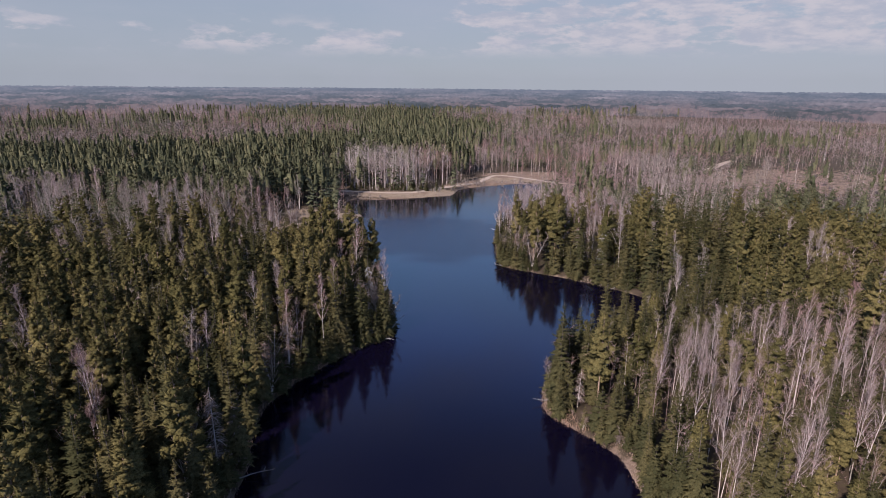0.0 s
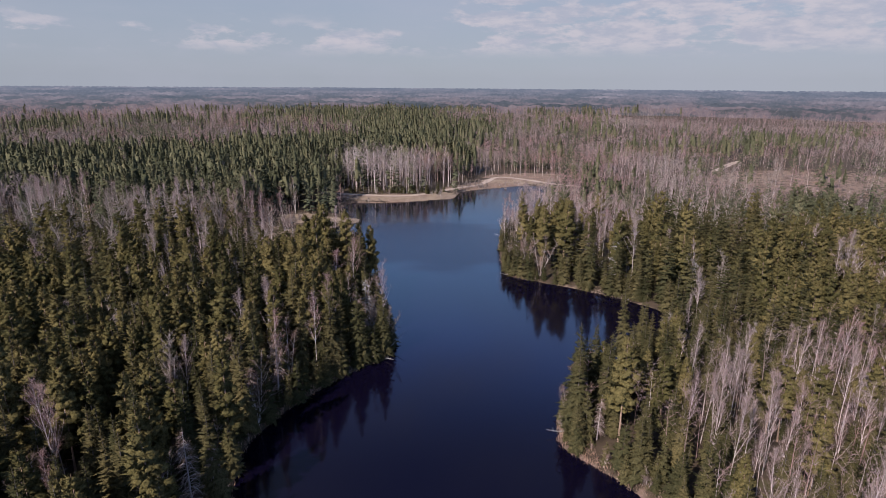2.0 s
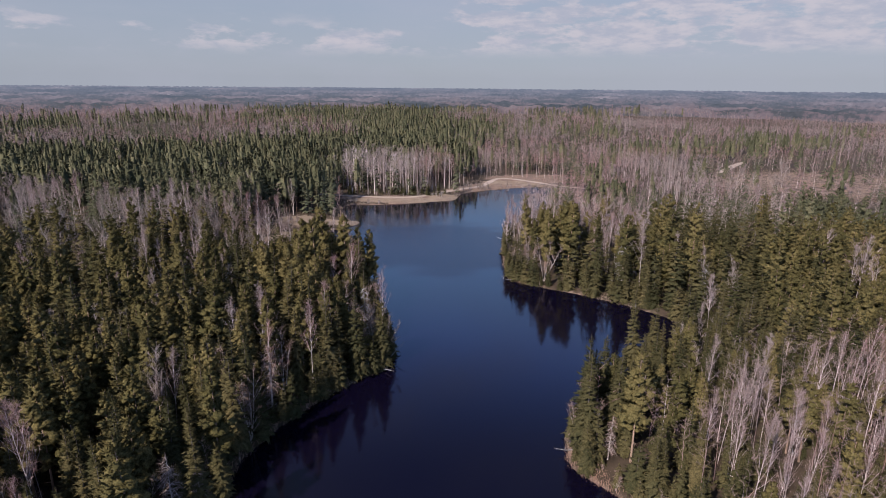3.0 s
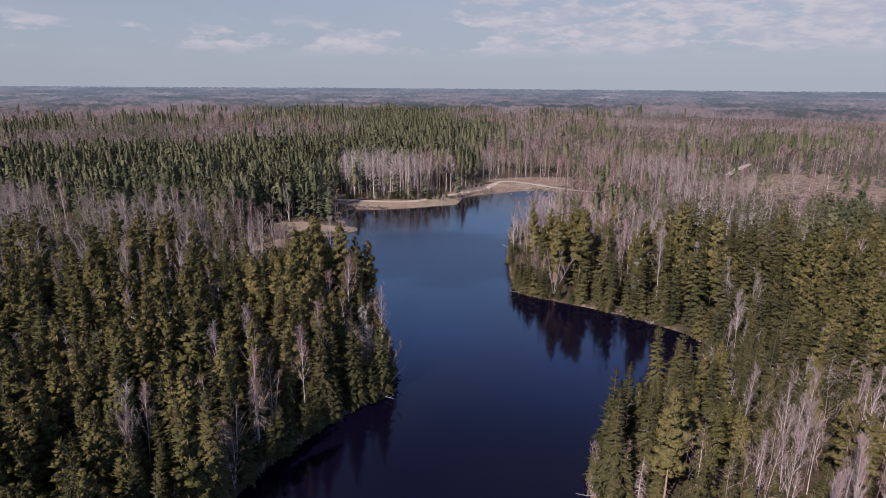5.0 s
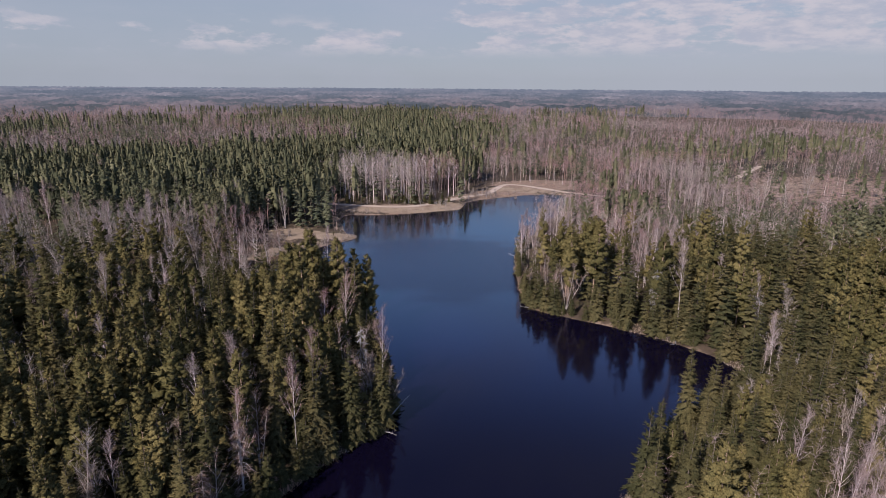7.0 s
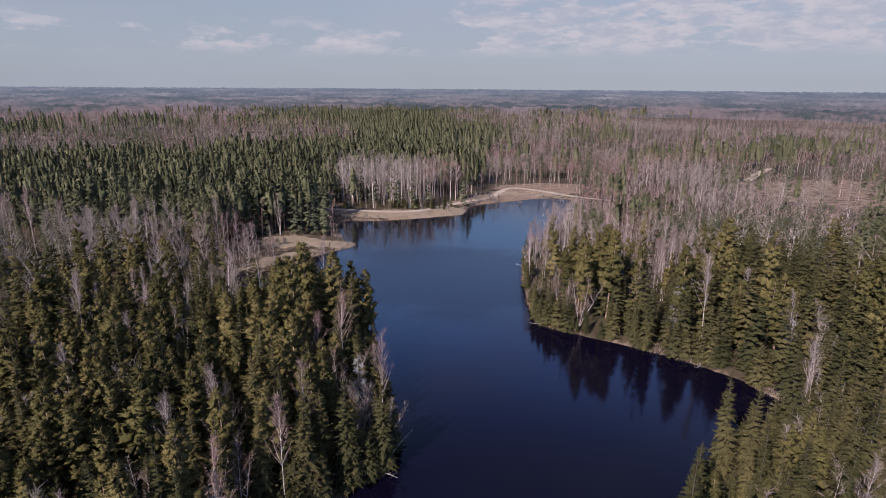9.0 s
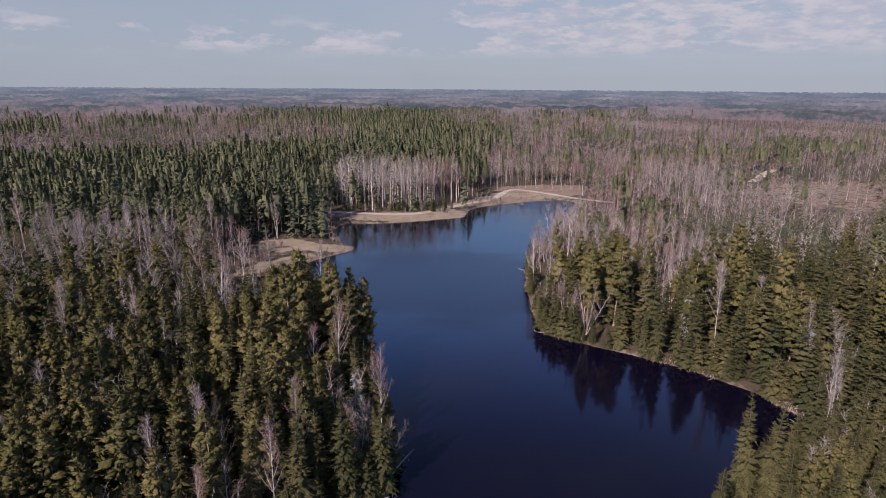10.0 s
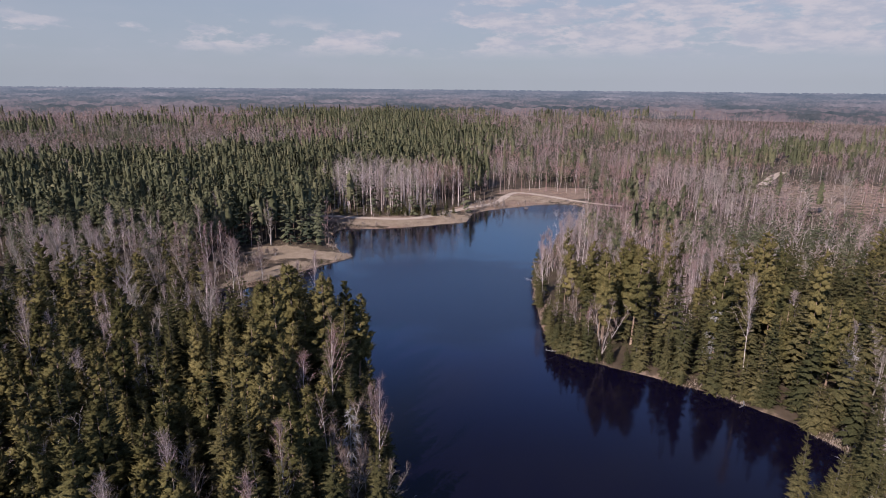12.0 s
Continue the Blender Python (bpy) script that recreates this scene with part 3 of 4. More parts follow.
def spruce_shape(r, h=17.0, wide=2.55, base=0.05, droop=0.42, tiers=25, per=9, fringe=4):
    """Norway spruce: whorls of drooping sprays down to near the ground."""
    path, rad = stem(r, h, 0.16 * h / 17, 0.006)
    v, f, centre = spruce_crown(r, path, h, wide, base, droop, tiers, per, fringe)
    return {"trunk": tube(path, rad, 6), "crown": (v, f), "bulge": crown_round(v, f, centre, path)}


def bare_shape(r, h=18.0, stems=1, n=26, low=0.34, spread=0.31, length=0.27, per=28, twig_len=1.15, girth=0.105, droop=0.0, thick=0.030, sides=6):
    """A leafless broadleaf: pale stem, ascending limbs, a haze of fine twigs."""
    wood, twigs = [], []
    for k in range(stems):
        hh = h * (1 if k == 0 else r.uniform(0.65, 0.95))
        path, rad = stem(r, hh, girth * (1 if stems == 1 else 0.75), 0.035 if stems == 1 else 0.12)
        if stems > 1:
            path[:, :2] += r.normal(0, 0.12, 2) * h * path[:, 2:3].clip(0) / h
        wood.append(tube(path, rad, sides))
        m = max(8, n // stems)
        u = np.sort(r.uniform(0, 1, m)) ** 0.9
        z = hh * (low + (0.96 - low) * u)
        start = at_height(path, z)
        d = around(r, m) * (spread * (1.15 - 0.5 * u) * r.uniform(0.7, 1.4, m))[:, None] + (0, 0, 0.8)
        d = unit(d)
        reach = hh * length * (1.02 - 0.75 * u) * r.uniform(0.65, 1.25, m)
        bend = around(r, m) * 0.12
        for s, q, l, b, uu in zip(start, d, reach, bend, u):
            g = girth * (0.16 + 0.30 * (1 - uu))
            wood.append(tube([s, s + (q + b) * l * 0.5, s + (q + b * 0.6 + (0, 0, 0.12 - droop)) * l], [g, g * 0.6, g * 0.15], 3))
        k2 = np.repeat(np.arange(m), per)
        f = r.uniform(0.15, 1.0, len(k2))
        c = start[k2] + (d[k2] + bend[k2] * f[:, None]) * (reach[k2] * f)[:, None]
        along = d[k2] * 0.75 + around(r, len(k2)) * r.uniform(0.3, 1.0, len(k2))[:, None] + np.stack([0 * f, 0 * f, r.normal(0.15 - droop, 0.35, len(k2))], 1)
        twigs.append(slivers(c, along, r.normal(0, 1, (len(k2), 3)), twig_len * r.uniform(0.5, 1.3, len(k2)), thick * r.uniform(0.7, 1.4, len(k2))))
        t = 46 if h > 6 else 14
        lead = at_height(path, r.uniform(0.55, 1.0, t) * hh)
        twigs.append(slivers(lead, around(r, t) + (0, 0, 0.9), r.normal(0, 1, (t, 3)), twig_len * r.uniform(0.5, 1.1, t), np.full(t, thick)))
    return {"trunk": joined(wood), "crown": joined(twigs)}


def snag_shape(r, h=14.0, n=46, per=14, thick=0.07):
    """A bare conifer: straight stem with hanging twigged branches."""
    path, rad = stem(r, h, 0.16, 0.02)
    u = np.sort(r.uniform(0, 1, n))
    s = at_height(path, h * (0.1 + 0.86 * u))
    d = around(r, n)
    reach = 2.1 * (1 - u) ** 0.6 * r.uniform(0.5, 1.1, n) + 0.3
    wood = [tube(path, rad, 6)]
    wood += [tube([a, a + q * l * 0.6 + (0, 0, -0.05), a + q * l + (0, 0, -0.45 * l)], [0.04, 0.028, 0.01], 3) for a, q, l in zip(s, d, reach)]
    k = np.repeat(np.arange(n), per)
    f = r.uniform(0.2, 1, len(k))
    c = s[k] + d[k] * (reach[k] * f)[:, None] - np.stack([0 * f, 0 * f, 0.35 * reach[k] * f**2], 1)
    tw = slivers(c, d[k] * 0.5 + r.normal(0, 0.5, (len(k), 3)) + (0, 0, -0.5), r.normal(0, 1, (len(k), 3)), r.uniform(0.4, 1.0, len(k)), np.full(len(k), thick))
    return {"trunk": joined(wood), "crown": tw}


KINDS = {
    "pine_tree": (pine_shape, (BARK_PINE, PINE), 18.0, "pine"),
    "spruce_tree": (spruce_shape, (BARK_SPRUCE, SPRUCE), 17.0, "spruce"),
    "birch_tree": (lambda r: bare_shape(r, 18.0, 1, 26, 0.36, 0.30, 0.25, 28, 1.0, 0.072, 0.0, 0.027), (BARK_BIRCH, TWIG_BIRCH), 18.0, "birch"),
    "alder_tree": (lambda r: bare_shape(r, 13.0, 3, 33, 0.14, 0.55, 0.30, 20, 1.1, 0.12, 0.0, 0.04), (BARK_ALDER, TWIG_ALDER), 13.0, "alder"),
    "aspen_tree": (lambda r: bare_shape(r, 18.0, 2, 40, 0.26, 0.55, 0.34, 34, 1.25, 0.15, 0.0, 0.038), (BARK_ALDER, TWIG_ALDER), 18.0, "aspen"),
    "young_spruce": (lambda r: spruce_shape(r, 6.5, 1.45, 0.05, 0.35, 13, 7, 3), (BARK_SPRUCE, SPRUCE), 6.5, "young spruce"),
    "dead_spruce": (snag_shape, (DEADWOOD, DEADWOOD), 14.0, "dead tree"),
    "larch_tree": (lambda r: snag_shape(r, 14.0, 95, 18, 0.045), (BARK_ALDER, TWIG_ALDER), 14.0, "larch"),
    "shrub": (lambda r: bare_shape(r, 3.2, 3, 24, 0.06, 0.9, 0.42, 10, 0.6, 0.045, 0.0, 0.045, 4), (BARK_ALDER, TWIG_ALDER), 3.2, "shrub"),
}
LABELS = {
    "pine_tree": "tall green Scots pine with tufted crown and reddish stem",
    "spruce_tree": "dense green spruce with drooping boughs down to the ground",
    "birch_tree": "leafless silver birch with white stem and purplish twigs",
    "alder_tree": "leafless grey alder with several stems and fine twigs",
    "aspen_tree": "tall leafless aspen with a broad rounded grey crown",
    "young_spruce": "small green spruce growing on the lake bank",
    "dead_spruce": "dead grey spruce covered in pale lichen by the water",
    "larch_tree": "leafless light-brown larch with fine hanging twigs by the water",
    "shrub": "low leafless greyish willow shrub on the straw bank",
}
GROUPS = {"pine_tree": "pines of the lakeside wood", "spruce_tree": "spruces of the lakeside wood", "birch_tree": "birches of the lakeside wood",
          "alder_tree": "alders of the lakeside wood", "aspen_tree": "aspens behind the lake", "young_spruce": "young spruces on the lake bank", "dead_spruce": "dead spruces by the lake", "larch_tree": "larches by the lake", "shrub": "shrubs by the lake"}
VARIANTS = {"pine_tree": 7, "spruce_tree": 7, "birch_tree": 7, "alder_tree": 5, "young_spruce": 4, "aspen_tree": 4, "dead_spruce": 2, "larch_tree": 2, "shrub": 3}
templates, used = {}, {}


def plant(kind, x, y, z, h, r, tilt=2.0):
    """One tree as a thing of its own: an Empty at its foot with stem, limbs and crown."""
    shape, (wood, leaf), tall, category = KINDS[kind]
    v = int(r.integers(VARIANTS[kind]))
    m = pose(x, y, z - 0.05, r.normal(0, tilt), r.normal(0, tilt), r.uniform(0, 360))
    s = h / tall
    m = m @ Matrix.Diagonal((s * r.uniform(0.88, 1.15), s * r.uniform(0.88, 1.15), s, 1))
    if (kind, v) not in templates:
        rr = np.random.default_rng(100 * v + len(kind))
        root = new(kind)
        root.empty_display_size = 0.5
        built = shape(rr)
        bulge = built.pop("bulge", None)
        for name, (verts, faces) in built.items():
            ob = new(name, tri_mesh(name, verts, faces, [wood if name == "trunk" else leaf], smooth=name == "trunk"))
            ob.parent = root
            if name == "crown":
                ob.data.attributes.new("single", "FLOAT", "FACE").data.foreach_set("value", np.ones(len(faces), np.float32))
                if bulge is not None:
                    ob.data.attributes.new("bulge", "FLOAT_VECTOR", "FACE").data.foreach_set("vector", bulge.astype(np.float32).ravel())
        tagged(root, LABELS[kind], category, GROUPS[kind])
        templates[kind, v] = root
        root.matrix_basis = pose(x, y, z - 0.05, 0, 0, r.uniform(0, 360))
        return root
    return copy_thing(templates[kind, v], m)


# ---- where which trees stand ----
ZONES = []


def zone(cx, cy, rx, ry, pine, spruce, birch, alder, fill=1.0, tall=18.0, turn=0.0):
    """An elliptic stand of the wood with its mix of trees, how full it is, and how tall they are."""
    ZONES.append((cx, cy, rx, ry, (pine, spruce, birch, alder), fill, tall, turn))


# west side
zone(-75, 110, 75, 75, 0.68, 0.24, 0.05, 0.03, 1.0, 16.5)
zone(-27, 106, 12, 18, 0.25, 0.40, 0.22, 0.13, 1.0, 16)
zone(-32, 72, 8, 24, 0.3, 0.50, 0.08, 0.12, 1.0, 15)
zone(-12, 126, 6, 12, 0.3, 0.5, 0.08, 0.12, 1.0, 15.5)
zone(-24, 150, 16, 22, 0.6, 0.37, 0.03, 0.0, 1.1, 19)
zone(-45, 154, 24, 12, 0.55, 0.36, 0.06, 0.03, 1.1, 18)
zone(-36, 171, 22, 9, 0.40, 0.50, 0.03, 0.07, 1.05, 14.5)
zone(-110, 176, 70, 12, 0.30, 0.45, 0.12, 0.13, 1.0, 13.5, -3)
zone(-26, 182, 9, 11, 0.35, 0.60, 0.03, 0.02, 1.1, 15.0)
zone(-48, 193, 14, 8, 0.25, 0.40, 0.10, 0.25, 1.0, 7.5)
zone(-210, 320, 75, 75, 0.62, 0.32, 0.03, 0.03, 1.0, 19)
zone(-110, 300, 85, 66, 0.78, 0.20, 0.02, 0.0, 1.0, 19)
zone(-105, 215, 62, 19, 0.08, 0.28, 0.32, 0.32, 0.60, 17, -4)
zone(-72, 247, 9, 14, 0.05, 0.15, 0.35, 0.45, 0.9, 17)
zone(-58, 262, 8, 10, 0.1, 0.9, 0.0, 0.0, 1.1, 19)
zone(-47, 272, 9, 14, 0.3, 0.7, 0.0, 0.0, 1.1, 21)
zone(-20, 320, 26, 16, 0.06, 0.04, 0.90, 0.0, 1.1, 24)
zone(6, 326, 9, 10, 0.2, 0.8, 0.0, 0.0, 1.1, 20)
zone(26, 350, 10, 12, 0.1, 0.2, 0.4, 0.3, 0.8, 14)
zone(-60, 385, 85, 45, 0.90, 0.08, 0.02, 0.0, 1.0, 20)
zone(-310, 480, 170, 92, 0.03, 0.16, 0.68, 0.13, 1.0, 16)
zone(-255, 400, 22, 16, 0.15, 0.55, 0.05, 0.25, 1.0, 19)
zone(-40, 460, 95, 52, 0.85, 0.10, 0.05, 0.0, 1.0, 18)
zone(-380, 640, 150, 32, 0.20, 0.62, 0.18, 0.0, 1.0, 18)
zone(-15, 650, 75, 150, 0.86, 0.06, 0.08, 0.0, 1.0, 17)
zone(-220, 680, 110, 60, 0.05, 0.15, 0.70, 0.10, 1.0, 17)
zone(-500, 880, 300, 90, 0.02, 0.05, 0.80, 0.13, 1.0, 17)
zone(-260, 1120, 320, 55, 0.45, 0.50, 0.05, 0.0, 1.0, 18)
# east side
zone(95, 75, 75, 60, 0.32, 0.38, 0.27, 0.03, 1.0, 15)
zone(30, 100, 8, 14, 0.25, 0.70, 0.02, 0.03, 1.1, 14)
zone(66, 84, 34, 24, 0.14, 0.38, 0.46, 0.02, 1.05, 14.5)
zone(110, 62, 32, 22, 0.35, 0.40, 0.25, 0.0, 1.0, 14)
zone(80, 122, 52, 14, 0.35, 0.58, 0.05, 0.02, 1.0, 13.5, 10)
zone(85, 178, 66, 34, 0.40, 0.52, 0.05, 0.03, 1.0, 18)
zone(165, 190, 60, 40, 0.5, 0.42, 0.06, 0.02, 1.0, 17)
zone(118, 288, 55, 46, 0.02, 0.04, 0.84, 0.10, 1.0, 15)
zone(62, 236, 28, 40, 0.14, 0.18, 0.60, 0.08, 0.95, 16, -15)
zone(45, 200, 9, 22, 0.25, 0.30, 0.40, 0.05, 1.0, 16)
zone(94, 238, 22, 14, 0.20, 0.78, 0.02, 0.0, 1.0, 17)
zone(70, 262, 14, 9, 0.70, 0.20, 0.10, 0.0, 1.0, 16)
zone(80, 146, 26, 18, 0.35, 0.62, 0.0, 0.03, 1.0, 16)
zone(70, 122, 24, 18, 0.25, 0.72, 0.0, 0.03, 1.0, 14)
zone(190, 275, 55, 42, 0.10, 0.36, 0.34, 0.20, 0.35, 13)
zone(320, 560, 230, 110, 0.05, 0.10, 0.70, 0.15, 0.95, 14)
zone(260, 440, 150, 60, 0.05, 0.05, 0.50, 0.40, 0.65, 17)
zone(228, 350, 78, 50, 0.03, 0.25, 0.42, 0.30, 0.12, 17, 10)
zone(110, 470, 95, 90, 0.04, 0.16, 0.75, 0.05, 1.0, 16)
zone(82, 402, 24, 12, 0.1, 0.80, 0.1, 0.0, 1.0, 16)
zone(186, 445, 54, 20, 0.55, 0.40, 0.05, 0.0, 1.0, 16)
zone(300, 508, 42, 20, 0.8, 0.15, 0.05, 0.0, 1.0, 17)
zone(160, 605, 30, 26, 0.7, 0.25, 0.05, 0.0, 1.0, 17)
zone(520, 840, 280, 190, 0.0, 0.01, 0.92, 0.07, 1.0, 8.5)
zone(560, 700, 70, 16, 0.1, 0.80, 0.1, 0.0, 1.0, 15)
zone(120, 760, 100, 120, 0.06, 0.18, 0.72, 0.04, 1.0, 16)
zone(50, 121, 17, 11, 0.22, 0.76, 0.0, 0.02, 1.0, 13)
zone(66, 138, 12, 12, 0.25, 0.72, 0.0, 0.03, 1.0, 15)
SPECIES = ("pine_tree", "spruce_tree", "birch_tree", "alder_tree")


def stand_at(x, y):
    """Mix of trees, fullness and height at places of the plan."""
    d = np.hypot(x, y)
    wx = x + 22 * (field(x, y, 30, 11) - 0.5) * np.clip(d / 150, 0.4, 1.5)
    wy = y + 22 * (field(x, y, 30, 12) - 0.5) * np.clip(d / 150, 0.4, 1.5)
    belt = 0.44 * field(x, y * 1.1, 300, 13) + 0.33 * field(x, y, 110, 14) + 0.34 * (field(x, y, 42, 18) - 0.5) + 0.115
    bare = np.clip((belt + 0.16 * np.clip(x / (d + 1) * 1.8, -0.5, 1.0) + 0.05 * np.clip((d - 600) / 300, 0, 1) - 0.40) / 0.05, 0, 1)
    mix = np.stack([0.60 * (1 - bare) + 0.03, 0.30 * (1 - bare) + 0.11, 0.76 * bare + 0.03, 0.14 * bare], 1)
    fill, tall = np.ones(len(x)), 17.5 + 3 * (field(x, y, 140, 15) - 0.5)
    for cx, cy, rx, ry, m, f, t, turn in ZONES:
        w = blob(wx, wy, cx, cy, rx, ry, 0.12, turn)
        mix = mix * (1 - w)[:, None] + np.array(m) * w[:, None]
        fill, tall = fill * (1 - w) + f * w, tall * (1 - w) + t * w
    return mix / mix.sum(1, keepdims=True), fill, tall


def kinds_at(x, y, mix, r):
    """Which kind stands where: like stands by like, in clumps some trees wide."""
    f = 0.6 * field(x, y, 15, 61) + 0.4 * field(x, y, 34, 62)
    rank = np.argsort(np.argsort(f)) / len(f)
    share = np.clip(0.25 + (np.hypot(x, y) - 120) / 400, 0.25, 0.72)
    lot = share * rank + (1 - share) * r.random(len(x))
    lot = np.argsort(np.argsort(lot)) / len(lot)
    order = [0, 2, 3, 1]                          # spruces next to pines on one end, bare trees between
    c = np.cumsum(mix[:, order], 1)
    return np.array(order)[(lot[:, None] > c).sum(1).clip(0, 3)]


def seats(x0, x1, y0, y1, gap, r):
    """Jittered places, about gap metres apart."""
    gx, gy = np.arange(x0, x1, gap), np.arange(y0, y1, gap)
    x, y = (v.ravel() for v in np.meshgrid(gx, gy))
    return x + r.uniform(-0.46, 0.46, len(x)) * gap, y + r.uniform(-0.46, 0.46, len(y)) * gap


def free_ground(x, y, sd):
    ok = sd > 0.9
    ok &= sand_at(x, y, sd) < 0.25
    ok &= blob(x, y, -50, 238, 24, 16, 0.1) < 0.5                   # clearing
    for c, w in zip(TRACKS, (4.5, 3.6)):
        for k in range(0, len(c), 2):
            ok &= np.hypot(x - c[k, 0], y - c[k, 1]) > w
    ok &= ~((y > 284) & (y < 305) & (x > -46) & (x < 16))          # open beach
    ok &= blob(x, y, 30, 334, 26, 9, 0.1, 35) < 0.5                 # straw slope below the track
    ok &= blob(x, y, 52, 350, 22, 12, 0.1) < 0.5
    return ok


def in_sight(x, y, margin=14.0):
    """The wedge of land ahead of the path."""
    return (np.abs(x) < 0.83 * (y - 2) + margin) & (y > 32)


r = np.random.default_rng(21)
x, y = seats(-330, 330, 30, 244, 3.6, r)
xm, ym = seats(-370, 370, 244, 432, 4.3, r)
x, y = np.append(x, xm), np.append(y, ym)
keep = in_sight(x, y)
x, y = x[keep], y[keep]
sd = inland(x, y)
keep = free_ground(x, y, sd)
x, y, sd = x[keep], y[keep], sd[keep]
mix, fill, tall = stand_at(x, y)
keep = r.random(len(x)) < fill * np.where(np.abs(x) > 140, 0.85, 0.96)
x, y, sd, mix, tall = x[keep], y[keep], sd[keep], mix[keep], tall[keep]
pick = kinds_at(x, y, mix, r)
pick[(pick == 2) & (sd < 8) & (x > 0) & (y < 130)] = 1           # no birches on the near point
pick[(pick == 0) & (sd < 7) & (r.random(len(x)) < 0.75)] = 1
tall = tall * np.clip(1 + r.normal(0, 1, len(x)) * np.where((y > 225) | (np.abs(x) > 130), 0.09, 0.16), 0.5, 1.35) * np.where(pick == 3, np.where(x < -45, 0.88, 0.72), 1.0) * np.where(pick == 1, 0.93, 1.0)
tall *= np.where(sd < 5, r.uniform(0.5, 1.0, len(x)), 1.0)
tall *= np.where((pick < 2) & (blob(x, y, 66, 84, 38, 27, 0.15) > 0.4), 0.82, 1.0)   # birches stand over the young spruces there
z = ground_height(x, y, sd)
# order by nearness to the flight line over the lake
near = np.hypot(np.maximum(np.abs(x) - 18, 0), np.maximum(y - 112, 0) * 0.8) + 12 * (y < 60)
near = np.where((pick > 1) & (blob(x, y, -105, 215, 66, 24, 0.1, -4) > 0.5), near * 0.25, near)
QUOTA = {"pine_tree": 300, "spruce_tree": 300, "birch_tree": 300, "alder_tree": 200}
single = np.zeros(len(x), bool)
for k, kind in enumerate(SPECIES):
    mine = np.flatnonzero(pick == k)
    mine = mine[np.argsort(near[mine])][: QUOTA[kind]]
    single[mine] = True
    for i in mine:
        plant(kind, x[i], y[i], z[i], tall[i], r)

# slender birches and low spruces between the others on the near east bank
ex, ey = seats(24, 150, 44, 124, 3.0, r)
esd = inland(ex, ey)
k = (esd > 3) & in_sight(ex, ey, 4) & (r.random(len(ex)) < 0.80 * blob(ex, ey, 76, 86, 52, 34, 0.25))
ex, ey, esd = ex[k], ey[k], esd[k]
ez, birch = ground_height(ex, ey, esd), r.random(len(ex)) < 0.5
thicket = ex, ey, ez, np.where(birch, r.uniform(10.5, 16.5, len(ex)), r.uniform(4.5, 10, len(ex))), np.where(birch, 2, 1)

wx, wy = seats(-44, -6, 118, 190, 3.3, r)
wsd = inland(wx, wy)
k = (wsd > 1.5) & (r.random(len(wx)) < 0.6)
wx, wy, wsd = wx[k], wy[k], wsd[k]
low_trees = wx, wy, ground_height(wx, wy, wsd), r.uniform(7, 13, len(wx)), (r.random(len(wx)) < 0.6).astype(int)

# ---- the rest of the woods, as joined stands ----
def stand_tree(r, kind, grade):
    """One tree of a joined stand, one metre tall: corners, faces, which are wood, and the round of the crown."""
    n, per, fine = GRADES[kind][grade]
    h = 17.5
    path, rad = stem(r, h, 0.15, 0.01, 4)
    if kind == "pine":
        base = 0.32
        v, f, centre = pine_crown(r, path, h, 2.7, base, n, per, False, fine)[:3]
    else:
        base = 0.06
        v, f, centre = spruce_crown(r, path, h, 2.5, base, 0.42, n, 7 if n > 12 else 6 if n > 8 else 5, per)
    bulge = crown_round(v, f, centre, path, 0.5 if grade == 0 else 0.3)
    sv, sf = tube(path[[0, 1, 3]] * (1, 1, 0.9 if kind == "pine" else 0.6), [0.15, 0.10, 0.015], 3) if n > 8 else slivers(path[:1], np.array([(0, 0, 1.0)]), around(r, 1), [h * 0.7], [0.30])
    return np.concatenate([v, sv]) / h, np.concatenate([f, sf + len(v)]), np.r_[np.zeros(len(f), int), np.ones(len(sf), int)], np.concatenate([bulge, np.zeros((len(sf), 3))])


STAND_TREES = {}


def conifer_stand(x, y, z, h, r, grade, kind):
    """A joined stand: a few tree shapes, turned, stretched and set at every place."""
    key = kind, grade
    if key not in STAND_TREES:
        rr = np.random.default_rng(400 + 10 * grade + len(kind))
        STAND_TREES[key] = [stand_tree(rr, kind, grade) for k in range(6)]
    choice = r.integers(0, 6, len(x))
    out, k = [], 0
    for c, (v, f, idx, bulge) in enumerate(STAND_TREES[key]):
        m = np.flatnonzero(choice == c)
        if not len(m):
            continue
        a, wide = r.uniform(0, 2 * np.pi, len(m)), h[m] * r.uniform(0.82, 1.22, len(m))
        ca, sa = np.cos(a)[:, None], np.sin(a)[:, None]
        turn = lambda p, w: np.stack([(p[:, 0] * ca - p[:, 1] * sa) * w, (p[:, 0] * sa + p[:, 1] * ca) * w], -1)
        xy = turn(v, wide[:, None]) + np.stack([x[m], y[m]], 1)[:, None]
        zz = v[:, 2] * h[m][:, None] + z[m][:, None]
        bb = np.concatenate([turn(bulge, 1.0), np.broadcast_to(bulge[:, 2], (len(m), len(f)))[..., None]], 2)
        out.append((np.concatenate([xy, zz[..., None]], 2).reshape(-1, 3), (np.arange(len(m))[:, None, None] * len(v) + f).reshape(-1, 3) + k,
                    np.tile(idx, len(m)), np.repeat(r.random(len(m)), len(f)), bb.reshape(-1, 3)))
        k += len(m) * len(v)
    return tuple(np.concatenate(q) for q in zip(*out))


# limbs or tiers, sprays on each, and how large the clumps are, from the nearest stands to the farthest
GRADES = {"pine": [(30, 7, 1.1), (18, 1, 1.3), (6, 0, 1.9), (3, 0, 2.4)], "spruce": [(15, 3, 1), (8, 0, 1), (4, 0, 1), (2, 0, 1)]}


